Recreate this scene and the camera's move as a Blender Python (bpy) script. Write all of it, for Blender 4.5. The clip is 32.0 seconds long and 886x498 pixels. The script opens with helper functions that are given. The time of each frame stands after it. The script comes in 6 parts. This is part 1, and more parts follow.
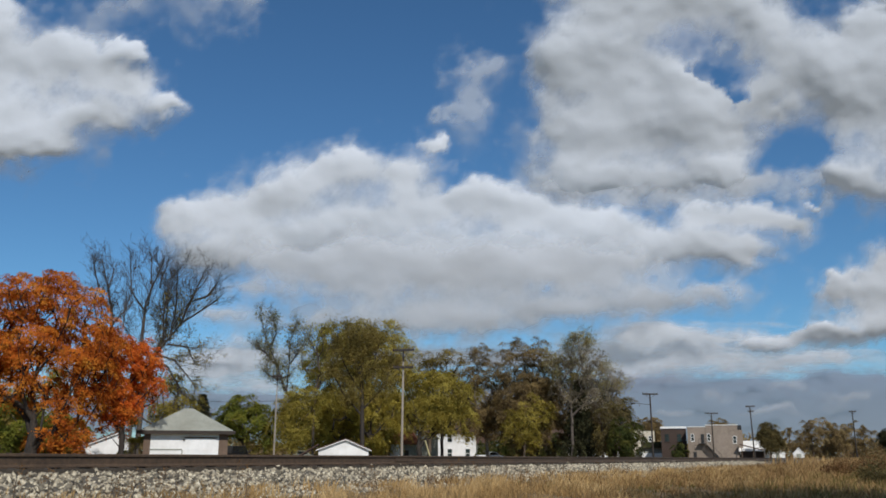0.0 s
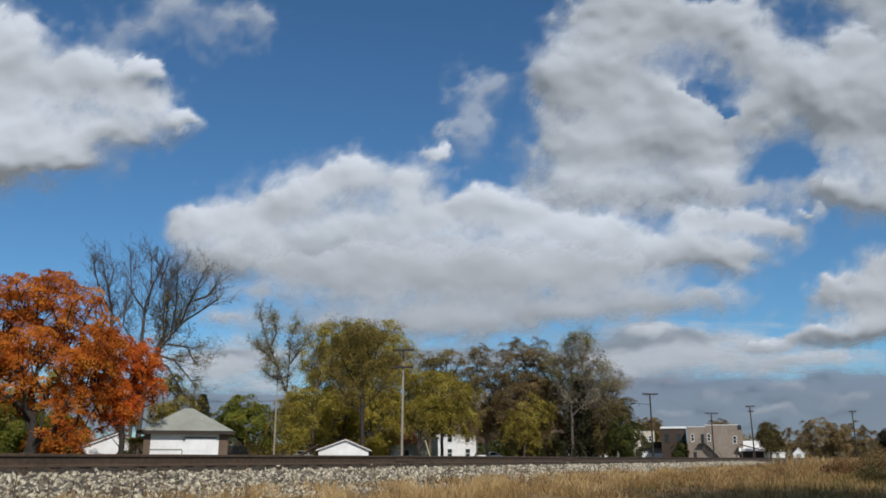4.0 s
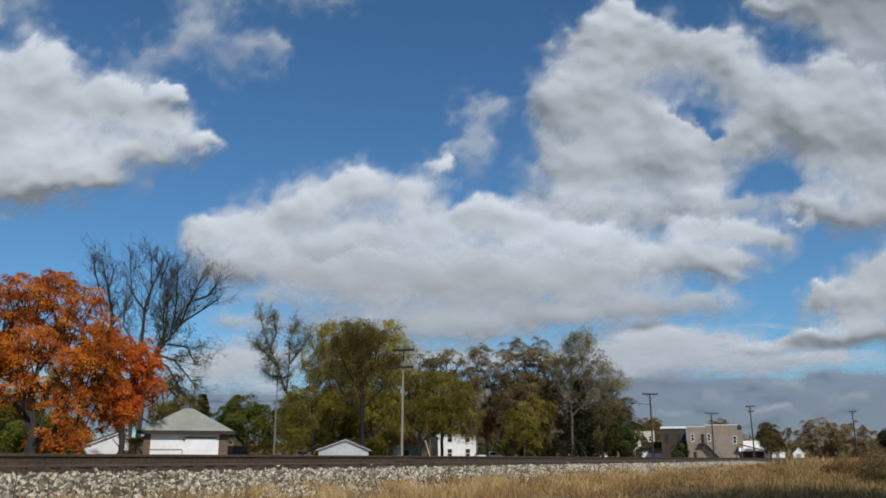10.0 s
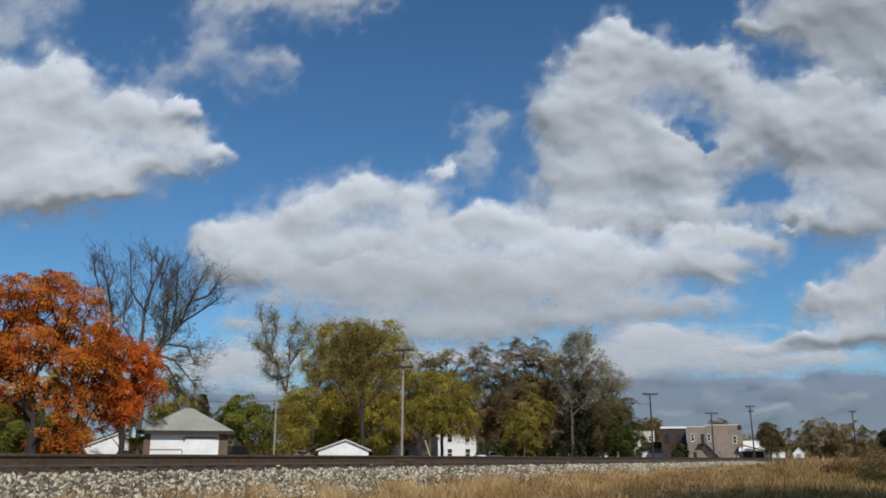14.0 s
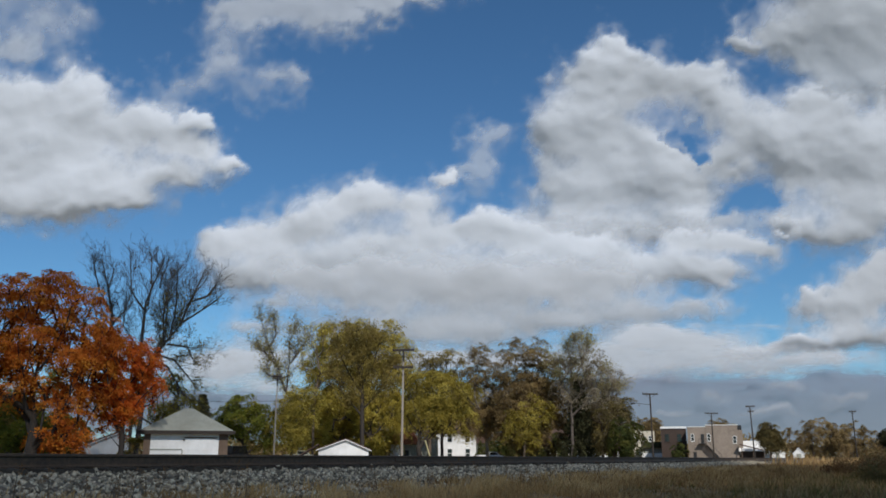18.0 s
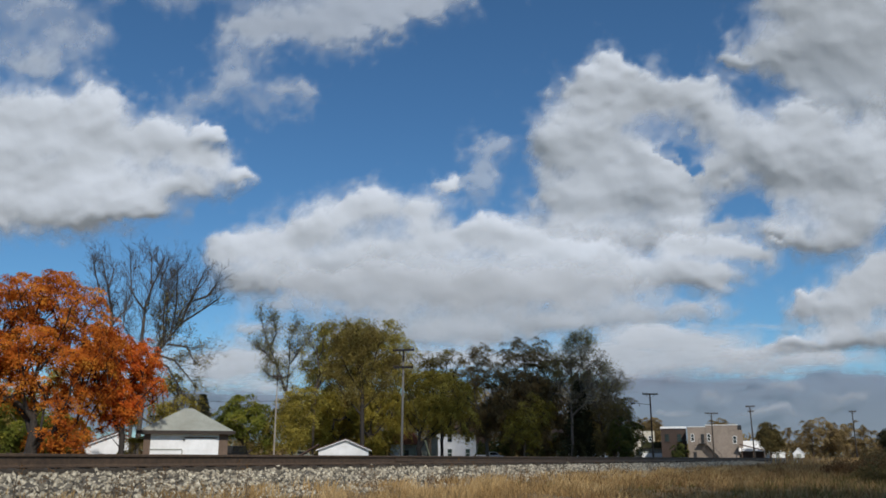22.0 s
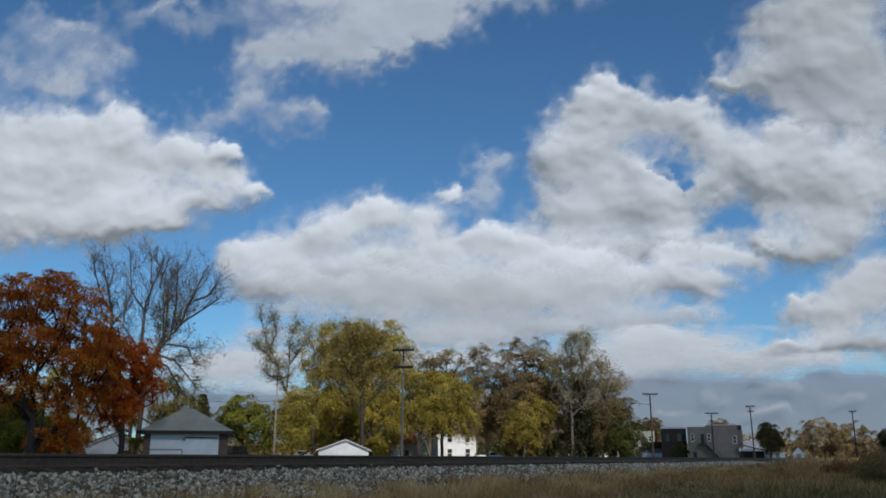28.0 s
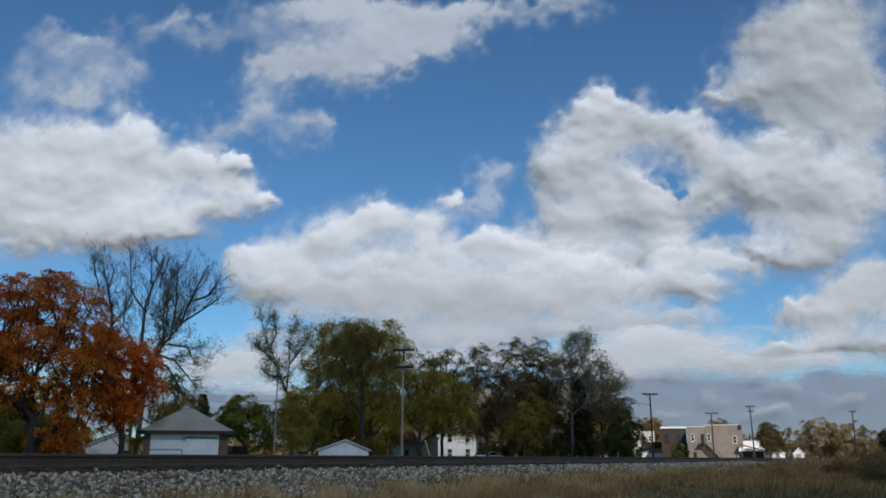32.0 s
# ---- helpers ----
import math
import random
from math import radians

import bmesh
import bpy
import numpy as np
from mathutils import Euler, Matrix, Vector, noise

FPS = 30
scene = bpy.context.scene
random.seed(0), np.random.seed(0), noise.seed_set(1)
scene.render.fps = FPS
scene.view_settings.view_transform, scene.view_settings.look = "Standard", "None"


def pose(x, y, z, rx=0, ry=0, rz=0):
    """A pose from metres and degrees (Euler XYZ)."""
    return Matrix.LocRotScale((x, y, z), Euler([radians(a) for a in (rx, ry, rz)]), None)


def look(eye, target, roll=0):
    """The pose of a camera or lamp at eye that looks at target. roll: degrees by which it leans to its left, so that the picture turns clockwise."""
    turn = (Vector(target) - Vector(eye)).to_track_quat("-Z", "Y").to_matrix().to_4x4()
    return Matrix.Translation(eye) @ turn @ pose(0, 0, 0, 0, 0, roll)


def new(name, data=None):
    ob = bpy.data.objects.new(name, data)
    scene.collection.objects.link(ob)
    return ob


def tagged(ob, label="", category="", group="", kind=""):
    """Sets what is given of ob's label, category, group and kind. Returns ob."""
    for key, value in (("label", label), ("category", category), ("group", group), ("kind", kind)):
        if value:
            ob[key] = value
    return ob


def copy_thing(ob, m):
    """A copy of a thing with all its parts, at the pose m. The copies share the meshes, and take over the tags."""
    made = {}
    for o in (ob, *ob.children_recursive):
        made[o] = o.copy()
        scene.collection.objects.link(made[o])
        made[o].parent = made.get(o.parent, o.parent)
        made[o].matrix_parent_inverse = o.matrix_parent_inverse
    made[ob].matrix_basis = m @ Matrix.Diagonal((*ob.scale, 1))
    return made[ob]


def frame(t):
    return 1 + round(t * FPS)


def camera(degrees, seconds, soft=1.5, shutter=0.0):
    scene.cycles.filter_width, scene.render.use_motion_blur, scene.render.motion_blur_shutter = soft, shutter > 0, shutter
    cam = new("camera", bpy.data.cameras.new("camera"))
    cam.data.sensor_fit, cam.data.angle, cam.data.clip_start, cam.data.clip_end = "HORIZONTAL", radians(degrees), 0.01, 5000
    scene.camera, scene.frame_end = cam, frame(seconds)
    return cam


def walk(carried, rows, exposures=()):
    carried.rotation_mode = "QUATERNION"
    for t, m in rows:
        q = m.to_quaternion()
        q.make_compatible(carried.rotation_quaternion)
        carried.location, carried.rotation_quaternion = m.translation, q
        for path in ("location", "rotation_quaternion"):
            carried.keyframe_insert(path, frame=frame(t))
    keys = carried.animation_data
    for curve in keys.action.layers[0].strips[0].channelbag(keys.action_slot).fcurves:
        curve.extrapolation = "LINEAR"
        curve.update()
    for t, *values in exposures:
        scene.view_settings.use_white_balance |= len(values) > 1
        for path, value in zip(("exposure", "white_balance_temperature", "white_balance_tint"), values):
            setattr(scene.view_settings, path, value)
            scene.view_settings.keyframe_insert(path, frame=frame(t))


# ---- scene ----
# Camera: low beside a railway line, tilted up to the sky, standing still.
EYE = 0.75
cam = camera(54.5, 32.0, soft=1.7)
STAND = pose(0, 0, EYE, 90 + 13.7, 0, 0)
walk(cam, [(0.0, STAND), (32.0, STAND)], [(0.0, -0.05), (26.0, -0.04), (29.5, 0.06), (32.0, 0.08)])

# Daylight: blue sky and one sun, high behind the camera, a little to its right.
SUN_ELEV, SUN_AZ = radians(38), radians(164)
TO_SUN = Vector((math.cos(SUN_ELEV) * math.sin(SUN_AZ), math.cos(SUN_ELEV) * math.cos(SUN_AZ), math.sin(SUN_ELEV)))
world = bpy.data.worlds.new("sky")
scene.world = world
world.use_nodes = True
wn = world.node_tree.nodes
sky = wn.new("ShaderNodeTexSky")
sky.sky_type = "NISHITA"
sky.sun_disc = False
sky.sun_elevation, sky.sun_rotation = SUN_ELEV, SUN_AZ
sky.altitude, sky.air_density, sky.dust_density, sky.ozone_density = 200, 1.0, 0.0, 2.5
tint = wn.new("ShaderNodeMix")
tint.data_type, tint.blend_type = "RGBA", "MULTIPLY"
tint.inputs[0].default_value = 1.0
tint.inputs[7].default_value = (0.57, 0.915, 1.13, 1)       # clear autumn air: a deeper blue
world.node_tree.links.new(sky.outputs["Color"], tint.inputs[6])
world.node_tree.links.new(tint.outputs[2], wn["Background"].inputs["Color"])
wn["Background"].inputs["Strength"].default_value = 0.078
sun = new("sun", bpy.data.lights.new("sun", "SUN"))
sun.data.energy, sun.data.angle, sun.data.color = 3.6, radians(0.53), (1.0, 0.95, 0.885)
sun.matrix_world = look(TO_SUN * 100, (0, 0, 0))

WIND = Vector((math.sin(radians(5.7)), math.cos(radians(5.7)), 0))
T_REF = 16.5


# ---- materials ----
def mat(name, rough=0.8, metal=0.0):
    m = bpy.data.materials.new(name)
    m.use_nodes = True
    b = m.node_tree.nodes["Principled BSDF"]
    b.inputs["Roughness"].default_value, b.inputs["Metallic"].default_value = rough, metal
    return m, m.node_tree, b


def node(nt, kind, **values):
    n = nt.nodes.new(kind)
    for key, v in values.items():
        n.inputs[key].default_value = v
    return n


def noise_tex(nt, scale, detail=6, rough=0.55, coord="Object", stretch=None):
    tc = nt.nodes.new("ShaderNodeTexCoord")
    n = node(nt, "ShaderNodeTexNoise", Scale=scale, Detail=detail, Roughness=rough)
    if stretch:
        mp = nt.nodes.new("ShaderNodeMapping")
        mp.inputs["Scale"].default_value = stretch
        nt.links.new(tc.outputs[coord], mp.inputs["Vector"])
        nt.links.new(mp.outputs[0], n.inputs["Vector"])
    else:
        nt.links.new(tc.outputs[coord], n.inputs["Vector"])
    return n


def ramp(nt, fac, stops):
    r = nt.nodes.new("ShaderNodeValToRGB")
    el = r.color_ramp.elements
    while len(el) < len(stops):
        el.new(0.5)
    for e, (p, c) in zip(el, stops):
        e.position, e.color = p, (*c, 1)
    nt.links.new(fac, r.inputs["Fac"])
    return r


def mix(nt, fac, a, b, mode="MIX"):
    n = nt.nodes.new("ShaderNodeMix")
    n.data_type, n.blend_type = "RGBA", mode
    for sock, v in ((n.inputs[0], fac), (n.inputs[6], a), (n.inputs[7], b)):
        if isinstance(v, (int, float)):
            sock.default_value = v
        elif isinstance(v, tuple):
            sock.default_value = (*v, 1)
        else:
            nt.links.new(v, sock)
    return n.outputs[2]


def surface(name, dark, light, scale=3.0, big=0.3, rough=0.8, metal=0.0, bump=0.3, depth=0.01, stretch=None, coord="Object"):
    """Two scales of variation: fine grain from dark to light, and broad stains."""
    m, nt, b = mat(name, rough, metal)
    fine = noise_tex(nt, scale, 8, 0.65, coord, stretch)
    broad = noise_tex(nt, big, 4, 0.6, coord)
    grain = ramp(nt, fine.outputs["Fac"], [(0.3, dark), (0.7, light)])
    stain = ramp(nt, broad.outputs["Fac"], [(0.35, (0.78, 0.77, 0.75)), (0.65, (1.0, 1.0, 1.0))])
    nt.links.new(mix(nt, 1.0, grain.outputs[0], stain.outputs[0], "MULTIPLY"), b.inputs["Base Color"])
    if bump:
        bp = node(nt, "ShaderNodeBump", Strength=bump, Distance=depth)
        nt.links.new(fine.outputs["Fac"], bp.inputs["Height"])
        nt.links.new(bp.outputs[0], b.inputs["Normal"])
    return m


def leafy(name, a, b_, c, rough=0.85, glow=0.38, vary=0.16):
    """Leaves: each one a colour of its own between three, some light passing through."""
    m, nt, b = mat(name, rough)
    b.inputs["Specular IOR Level"].default_value = 0.25
    geo = nt.nodes.new("ShaderNodeNewGeometry")
    patch = noise_tex(nt, 0.85, 4)
    add = nt.nodes.new("ShaderNodeMath")
    add.operation = "MULTIPLY_ADD"
    nt.links.new(geo.outputs["Random Per Island"], add.inputs[0])
    add.inputs[1].default_value = vary
    sub = nt.nodes.new("ShaderNodeMath")
    sub.operation = "MULTIPLY_ADD"
    nt.links.new(patch.outputs["Fac"], sub.inputs[0])
    sub.inputs[1].default_value, sub.inputs[2].default_value = 1.8, -0.46
    nt.links.new(sub.outputs[0], add.inputs[2])
    col = ramp(nt, add.outputs[0], [(0.1, a), (0.5, b_), (0.9, c)])
    nt.links.new(col.outputs[0], b.inputs["Base Color"])
    tr = nt.nodes.new("ShaderNodeBsdfTranslucent")
    nt.links.new(col.outputs[0], tr.inputs["Color"])
    ms = nt.nodes.new("ShaderNodeMixShader")
    ms.inputs[0].default_value = glow
    nt.links.new(b.outputs[0], ms.inputs[1])
    nt.links.new(tr.outputs[0], ms.inputs[2])
    nt.links.new(ms.outputs[0], nt.nodes["Material Output"].inputs["Surface"])
    return m


def cloud_material(name, full=1.0, lo=-0.12, hi=1.0, albedo=0.43, self_glow=0.15, grain=0.009, ragged=0.48, tint=(1.0, 1.0, 1.0), streak=None):
    """Vapour: it thins out to nothing towards the ragged rim; an even emission stands in for light scattered inside it.
    """
    m, nt, b = mat(name, 1.0)
    dens = nt.nodes.new("ShaderNodeAttribute")
    dens.attribute_name = "thickness"
    fine = noise_tex(nt, grain, 10, 0.6, "Object", streak)
    ma = nt.nodes.new("ShaderNodeMath")
    ma.operation = "MULTIPLY_ADD"
    nt.links.new(fine.outputs["Fac"], ma.inputs[0])
    ma.inputs[1].default_value, ma.inputs[2].default_value = 2 * ragged, -ragged
    add = nt.nodes.new("ShaderNodeMath")
    nt.links.new(ma.outputs[0], add.inputs[0])
    nt.links.new(dens.outputs["Fac"], add.inputs[1])
    rng = nt.nodes.new("ShaderNodeMapRange")
    rng.interpolation_type = "SMOOTHSTEP"
    for key, v in (("From Min", lo), ("From Max", hi), ("To Min", 0.0), ("To Max", full)):
        rng.inputs[key].default_value = v
    nt.links.new(add.outputs[0], rng.inputs["Value"])
    dif = nt.nodes.new("ShaderNodeBsdfDiffuse")
    dif.inputs["Color"].default_value = (*(albedo * q for q in tint), 1)
    bp = node(nt, "ShaderNodeBump", Strength=0.07, Distance=30.0)
    nt.links.new(fine.outputs["Fac"], bp.inputs["Height"])
    nt.links.new(bp.outputs[0], dif.inputs["Normal"])
    em = node(nt, "ShaderNodeEmission", Strength=self_glow)
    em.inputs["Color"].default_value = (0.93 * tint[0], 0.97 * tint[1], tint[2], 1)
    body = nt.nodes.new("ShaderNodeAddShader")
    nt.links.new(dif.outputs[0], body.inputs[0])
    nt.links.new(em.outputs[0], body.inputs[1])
    gap = nt.nodes.new("ShaderNodeBsdfTransparent")
    ms = nt.nodes.new("ShaderNodeMixShader")
    nt.links.new(rng.outputs[0], ms.inputs[0])
    nt.links.new(gap.outputs[0], ms.inputs[1])
    nt.links.new(body.outputs[0], ms.inputs[2])
    nt.links.new(ms.outputs[0], nt.nodes["Material Output"].inputs["Surface"])
    return m


COOL = (0.955, 1.0, 1.08)
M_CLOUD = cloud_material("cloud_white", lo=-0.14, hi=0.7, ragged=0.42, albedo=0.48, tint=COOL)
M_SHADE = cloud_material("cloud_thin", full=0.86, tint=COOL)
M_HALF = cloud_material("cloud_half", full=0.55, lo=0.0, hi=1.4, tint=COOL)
# stronger emission, so the fringe stays light where its cloud shades it
M_VEIL = cloud_material("cloud_veil", full=0.6, lo=0.0, hi=1.6, ragged=1.0, albedo=0.34, self_glow=0.24, tint=COOL)
M_WISP = cloud_material("cloud_wisp", full=0.78, lo=0.0, hi=1.5, ragged=0.5, self_glow=0.15, tint=COOL)
M_SHRED = cloud_material("cloud_shred", full=0.58, lo=0.0, hi=1.5, ragged=0.45, self_glow=0.15, tint=COOL)
M_LOW = cloud_material("cloud_soft", full=0.9, lo=0.0, hi=1.4, ragged=0.9, albedo=0.39, self_glow=0.14, tint=COOL)
# strong even glow: neutral fill light for the shaded ground
M_FILLGLOW = cloud_material("cloud_fill_glow", full=0.95, albedo=0.4, self_glow=0.42, tint=(1.0, 0.985, 0.96))
M_FAR = cloud_material("cloud_far", full=0.9, lo=0.0, hi=1.1, albedo=0.42, self_glow=0.16, ragged=1.3, tint=COOL, streak=(0.5, 1.0, 3.0))
M_FAINT = cloud_material("cloud_faint", full=0.5, lo=0.0, hi=1.4, ragged=0.8, albedo=0.36, self_glow=0.15, tint=COOL, streak=(0.6, 1.0, 1.6))
# horizon haze put into the tint and glow of a cloud sheet
M_HAZE = cloud_material("cloud_haze", full=0.9, lo=-0.25, hi=1.1, albedo=0.23, self_glow=0.075, ragged=0.75, tint=(0.77, 0.875, 1.13), streak=(0.7, 1.0, 1.4))
M_BARK = surface("bark", (0.06, 0.045, 0.032), (0.19, 0.145, 0.105), 9, 1.0, 0.9, bump=0.8, depth=0.03, stretch=(1, 1, 0.25))
M_BARK_GREY = surface("grey_bark", (0.045, 0.036, 0.03), (0.15, 0.125, 0.105), 9, 1.0, 0.9, bump=0.6, depth=0.03, stretch=(1, 1, 0.25))
M_BARK_PALE = surface("pale_bark", (0.09, 0.075, 0.062), (0.27, 0.245, 0.21), 6, 1.0, 0.85, bump=0.5)
M_POLE = surface("weathered_pole_wood", (0.22, 0.19, 0.16), (0.44, 0.39, 0.33), 7, 0.6, 0.9, bump=0.4, stretch=(1, 1, 0.1))
# dark bark, its colour deepened further for the crown's shade on the trunks
M_BARK_SHADED = surface("dark_shaded_bark", (0.015, 0.012, 0.01), (0.06, 0.047, 0.037), 9, 1.0, 0.9, bump=0.8, depth=0.03, stretch=(1, 1, 0.25))
# darkest maple tone deepened to suggest shade inside the crown
M_ORANGE = leafy("maple_leaf", (0.25, 0.05, 0.013), (0.60, 0.18, 0.024), (0.74, 0.36, 0.045), glow=0.44, vary=0.18)
M_RED = leafy("red_leaf", (0.28, 0.04, 0.012), (0.66, 0.15, 0.022), (0.76, 0.29, 0.04), glow=0.44, vary=0.2)
M_YELLOW = leafy("yellow_green_leaf", (0.20, 0.155, 0.03), (0.42, 0.34, 0.06), (0.64, 0.55, 0.13), glow=0.44, vary=0.24)
M_YOLIVE = leafy("yellow_olive_leaf", (0.15, 0.12, 0.022), (0.33, 0.268, 0.05), (0.54, 0.45, 0.10), glow=0.42)
M_GREEN = leafy("green_leaf", (0.07, 0.09, 0.016), (0.17, 0.19, 0.03), (0.36, 0.32, 0.045))
M_GREYLEAF = leafy("grey_brown_leaf", (0.15, 0.125, 0.085), (0.26, 0.22, 0.15), (0.40, 0.35, 0.25), glow=0.42)
M_DKGREEN = leafy("dark_green_leaf", (0.03, 0.045, 0.012), (0.07, 0.085, 0.02), (0.14, 0.13, 0.03))
M_OLIVE = leafy("olive_leaf", (0.13, 0.10, 0.03), (0.23, 0.18, 0.05), (0.35, 0.27, 0.08))
M_BROWN = leafy("brown_leaf", (0.11, 0.08, 0.042), (0.235, 0.168, 0.078), (0.38, 0.28, 0.11))
M_DUSK = leafy("dark_olive_leaf", (0.07, 0.06, 0.025), (0.135, 0.108, 0.042), (0.23, 0.18, 0.07))
M_RUST = leafy("rust_weed", (0.10, 0.05, 0.025), (0.20, 0.11, 0.045), (0.32, 0.20, 0.08))
M_PALE = leafy("pale_leaf", (0.18, 0.15, 0.06), (0.29, 0.245, 0.09), (0.42, 0.37, 0.15))
M_SPRUCE = leafy("spruce_needle", (0.014, 0.015, 0.008), (0.034, 0.036, 0.015), (0.07, 0.068, 0.028), glow=0.1)
M_DRY = leafy("dry_grass_blade", (0.155, 0.088, 0.036), (0.35, 0.22, 0.09), (0.56, 0.40, 0.195), glow=0.3)
M_STRAW = leafy("pale_straw_blade", (0.30, 0.18, 0.07), (0.50, 0.33, 0.14), (0.66, 0.48, 0.25), glow=0.3)
M_GREENGRASS = leafy("green_grass_blade", (0.07, 0.07, 0.015), (0.13, 0.115, 0.03), (0.24, 0.18, 0.06), glow=0.3)
M_SOIL = surface("dry_grass_ground", (0.10, 0.066, 0.032), (0.25, 0.17, 0.08), 5, 0.12, 0.95, bump=0.7, depth=0.05)
# bed colour darkened to look like shaded gaps between the stones
M_BALLAST = surface("ballast_bed", (0.05, 0.042, 0.03), (0.22, 0.19, 0.145), 26, 0.5, 0.9, bump=0.9, depth=0.04)
M_RAIL = surface("rusty_rail_steel", (0.048, 0.030, 0.019), (0.115, 0.073, 0.044), 12, 1.0, 0.7, 0.0, bump=0.2)
M_TIE = surface("creosoted_tie_wood", (0.025, 0.02, 0.016), (0.10, 0.08, 0.06), 10, 1.0, 0.9, bump=0.6, stretch=(0.2, 1, 1))
M_WHITE = surface("white_paint", (0.80, 0.81, 0.80), (0.90, 0.90, 0.89), 4, 0.4, 0.6, bump=0.1)
M_BROWNWOOD = surface("brown_board", (0.10, 0.065, 0.045), (0.19, 0.13, 0.09), 8, 0.5, 0.8, bump=0.3, stretch=(3, 3, 0.3))
M_SHINGLE = surface("grey_shingle", (0.22, 0.232, 0.20), (0.42, 0.43, 0.375), 14, 0.5, 0.9, bump=0.4)
M_DARKROOF = surface("brown_shingle", (0.06, 0.035, 0.028), (0.14, 0.085, 0.065), 10, 0.5, 0.9, bump=0.4)
M_REDROOF = surface("red_brown_roof", (0.15, 0.055, 0.03), (0.28, 0.11, 0.06), 10, 0.5, 0.85, bump=0.3)
M_CREAM = surface("cream_paint", (0.55, 0.50, 0.39), (0.68, 0.62, 0.49), 4, 0.3, 0.8, bump=0.1)
M_TAN = surface("tan_stucco", (0.235, 0.192, 0.158), (0.33, 0.275, 0.225), 3, 0.25, 0.9, bump=0.2)
M_BRICK = surface("dark_brown_brick", (0.033, 0.023, 0.019), (0.09, 0.06, 0.047), 6, 0.4, 0.9, bump=0.4)
M_GREYWALL = surface("grey_green_siding", (0.24, 0.25, 0.215), (0.38, 0.39, 0.34), 4, 0.4, 0.8, bump=0.2)
# green-grey siding with tree shade put into its colour
M_SHADEDWALL = surface("shaded_green_siding", (0.09, 0.095, 0.08), (0.16, 0.165, 0.14), 4, 0.4, 0.8, bump=0.2)
M_DARK = surface("dark_opening", (0.012, 0.012, 0.013), (0.03, 0.03, 0.03), 3, 0.5, 0.5, bump=0)
M_STEEL = surface("dark_painted_steel", (0.03, 0.03, 0.03), (0.08, 0.075, 0.07), 8, 0.5, 0.5, 0.6, bump=0.1)
M_ARM = surface("dark_crossarm_wood", (0.022, 0.017, 0.014), (0.06, 0.047, 0.038), 9, 0.6, 0.9, bump=0.3)
M_YELLOWPAINT = surface("yellow_plastic_guard", (0.46, 0.40, 0.20), (0.62, 0.55, 0.30), 5, 0.5, 0.6, bump=0.1)
mg, ngt, bg = mat("window_glass", 0.05)
bg.inputs["Base Color"].default_value = (0.015, 0.018, 0.02, 1)
M_GLASS = mg
mw, nwt, bw = mat("white_car_paint", 0.25)
bw.inputs["Base Color"].default_value = (0.78, 0.79, 0.80, 1)
M_CAR = mw
M_RUBBER = surface("black_rubber", (0.012, 0.012, 0.012), (0.03, 0.03, 0.03), 20, 1, 0.8, bump=0.1)
M_DRYLEAF = surface("dry_leaf", (0.035, 0.02, 0.015), (0.08, 0.05, 0.035), 60, 10, 0.8, bump=0.2)
M_CERAMIC = surface("brown_ceramic", (0.06, 0.03, 0.02), (0.10, 0.05, 0.03), 5, 1, 0.3, bump=0)


# ---- mesh helpers ----
def fast_mesh(name, verts, faces, material, smooth=False):
    """verts (n, 3) and faces (m, k) as arrays."""
    verts, faces = np.asarray(verts, np.float32), np.asarray(faces, np.int32)
    me = bpy.data.meshes.new(name)
    k = faces.shape[1]
    me.vertices.add(len(verts))
    me.vertices.foreach_set("co", verts.ravel())
    me.loops.add(faces.size)
    me.loops.foreach_set("vertex_index", faces.ravel())
    me.polygons.add(len(faces))
    me.polygons.foreach_set("loop_start", np.arange(0, faces.size, k, dtype=np.int32))
    me.polygons.foreach_set("loop_total", np.full(len(faces), k, dtype=np.int32))
    if smooth:
        me.polygons.foreach_set("use_smooth", np.ones(len(faces), bool))
    me.materials.append(material)
    me.update(calc_edges=True)
    me.validate()
    return me


def empty(name, m, label="", category="", group="", kind=""):
    ob = new(name)
    ob.empty_display_size = 0.2
    ob.matrix_world = m
    return tagged(ob, label, category, group, kind)


def child(name, me, parent, label="", m=None):
    ob = new(name, me)
    ob.parent = parent
    if m is not None:
        ob.matrix_basis = m
    return tagged(ob, label)


def part(name, bm, material, parent, label="", m=None):
    me = bpy.data.meshes.new(name)
    bm.to_mesh(me)
    bm.free()
    me.materials.append(material)
    return child(name, me, parent, label, m)


def box(bm, x0, x1, y0, y1, z0, z1, bevel=0.0):
    r = bmesh.ops.create_cube(bm, size=1, matrix=Matrix.Translation(((x0 + x1) / 2, (y0 + y1) / 2, (z0 + z1) / 2))
                              @ Matrix.Diagonal((x1 - x0, y1 - y0, z1 - z0, 1)))
    if bevel:
        edges = list({e for v in r["verts"] for e in v.link_edges})
        bmesh.ops.bevel(bm, geom=edges, offset=bevel, segments=2, affect="EDGES")
    return bm


def boxm(*a, bevel=0.0):
    return box(bmesh.new(), *a, bevel=bevel)


def tube(bm, p0, p1, r0, r1=None, sides=8):
    p0, p1 = Vector(p0), Vector(p1)
    r1 = r0 if r1 is None else r1
    m = Matrix.Translation((p0 + p1) / 2) @ (p1 - p0).to_track_quat("Z", "Y").to_matrix().to_4x4()
    bmesh.ops.create_cone(bm, cap_ends=True, segments=sides, radius1=r0, radius2=r1, depth=(p1 - p0).length, matrix=m)
    return bm


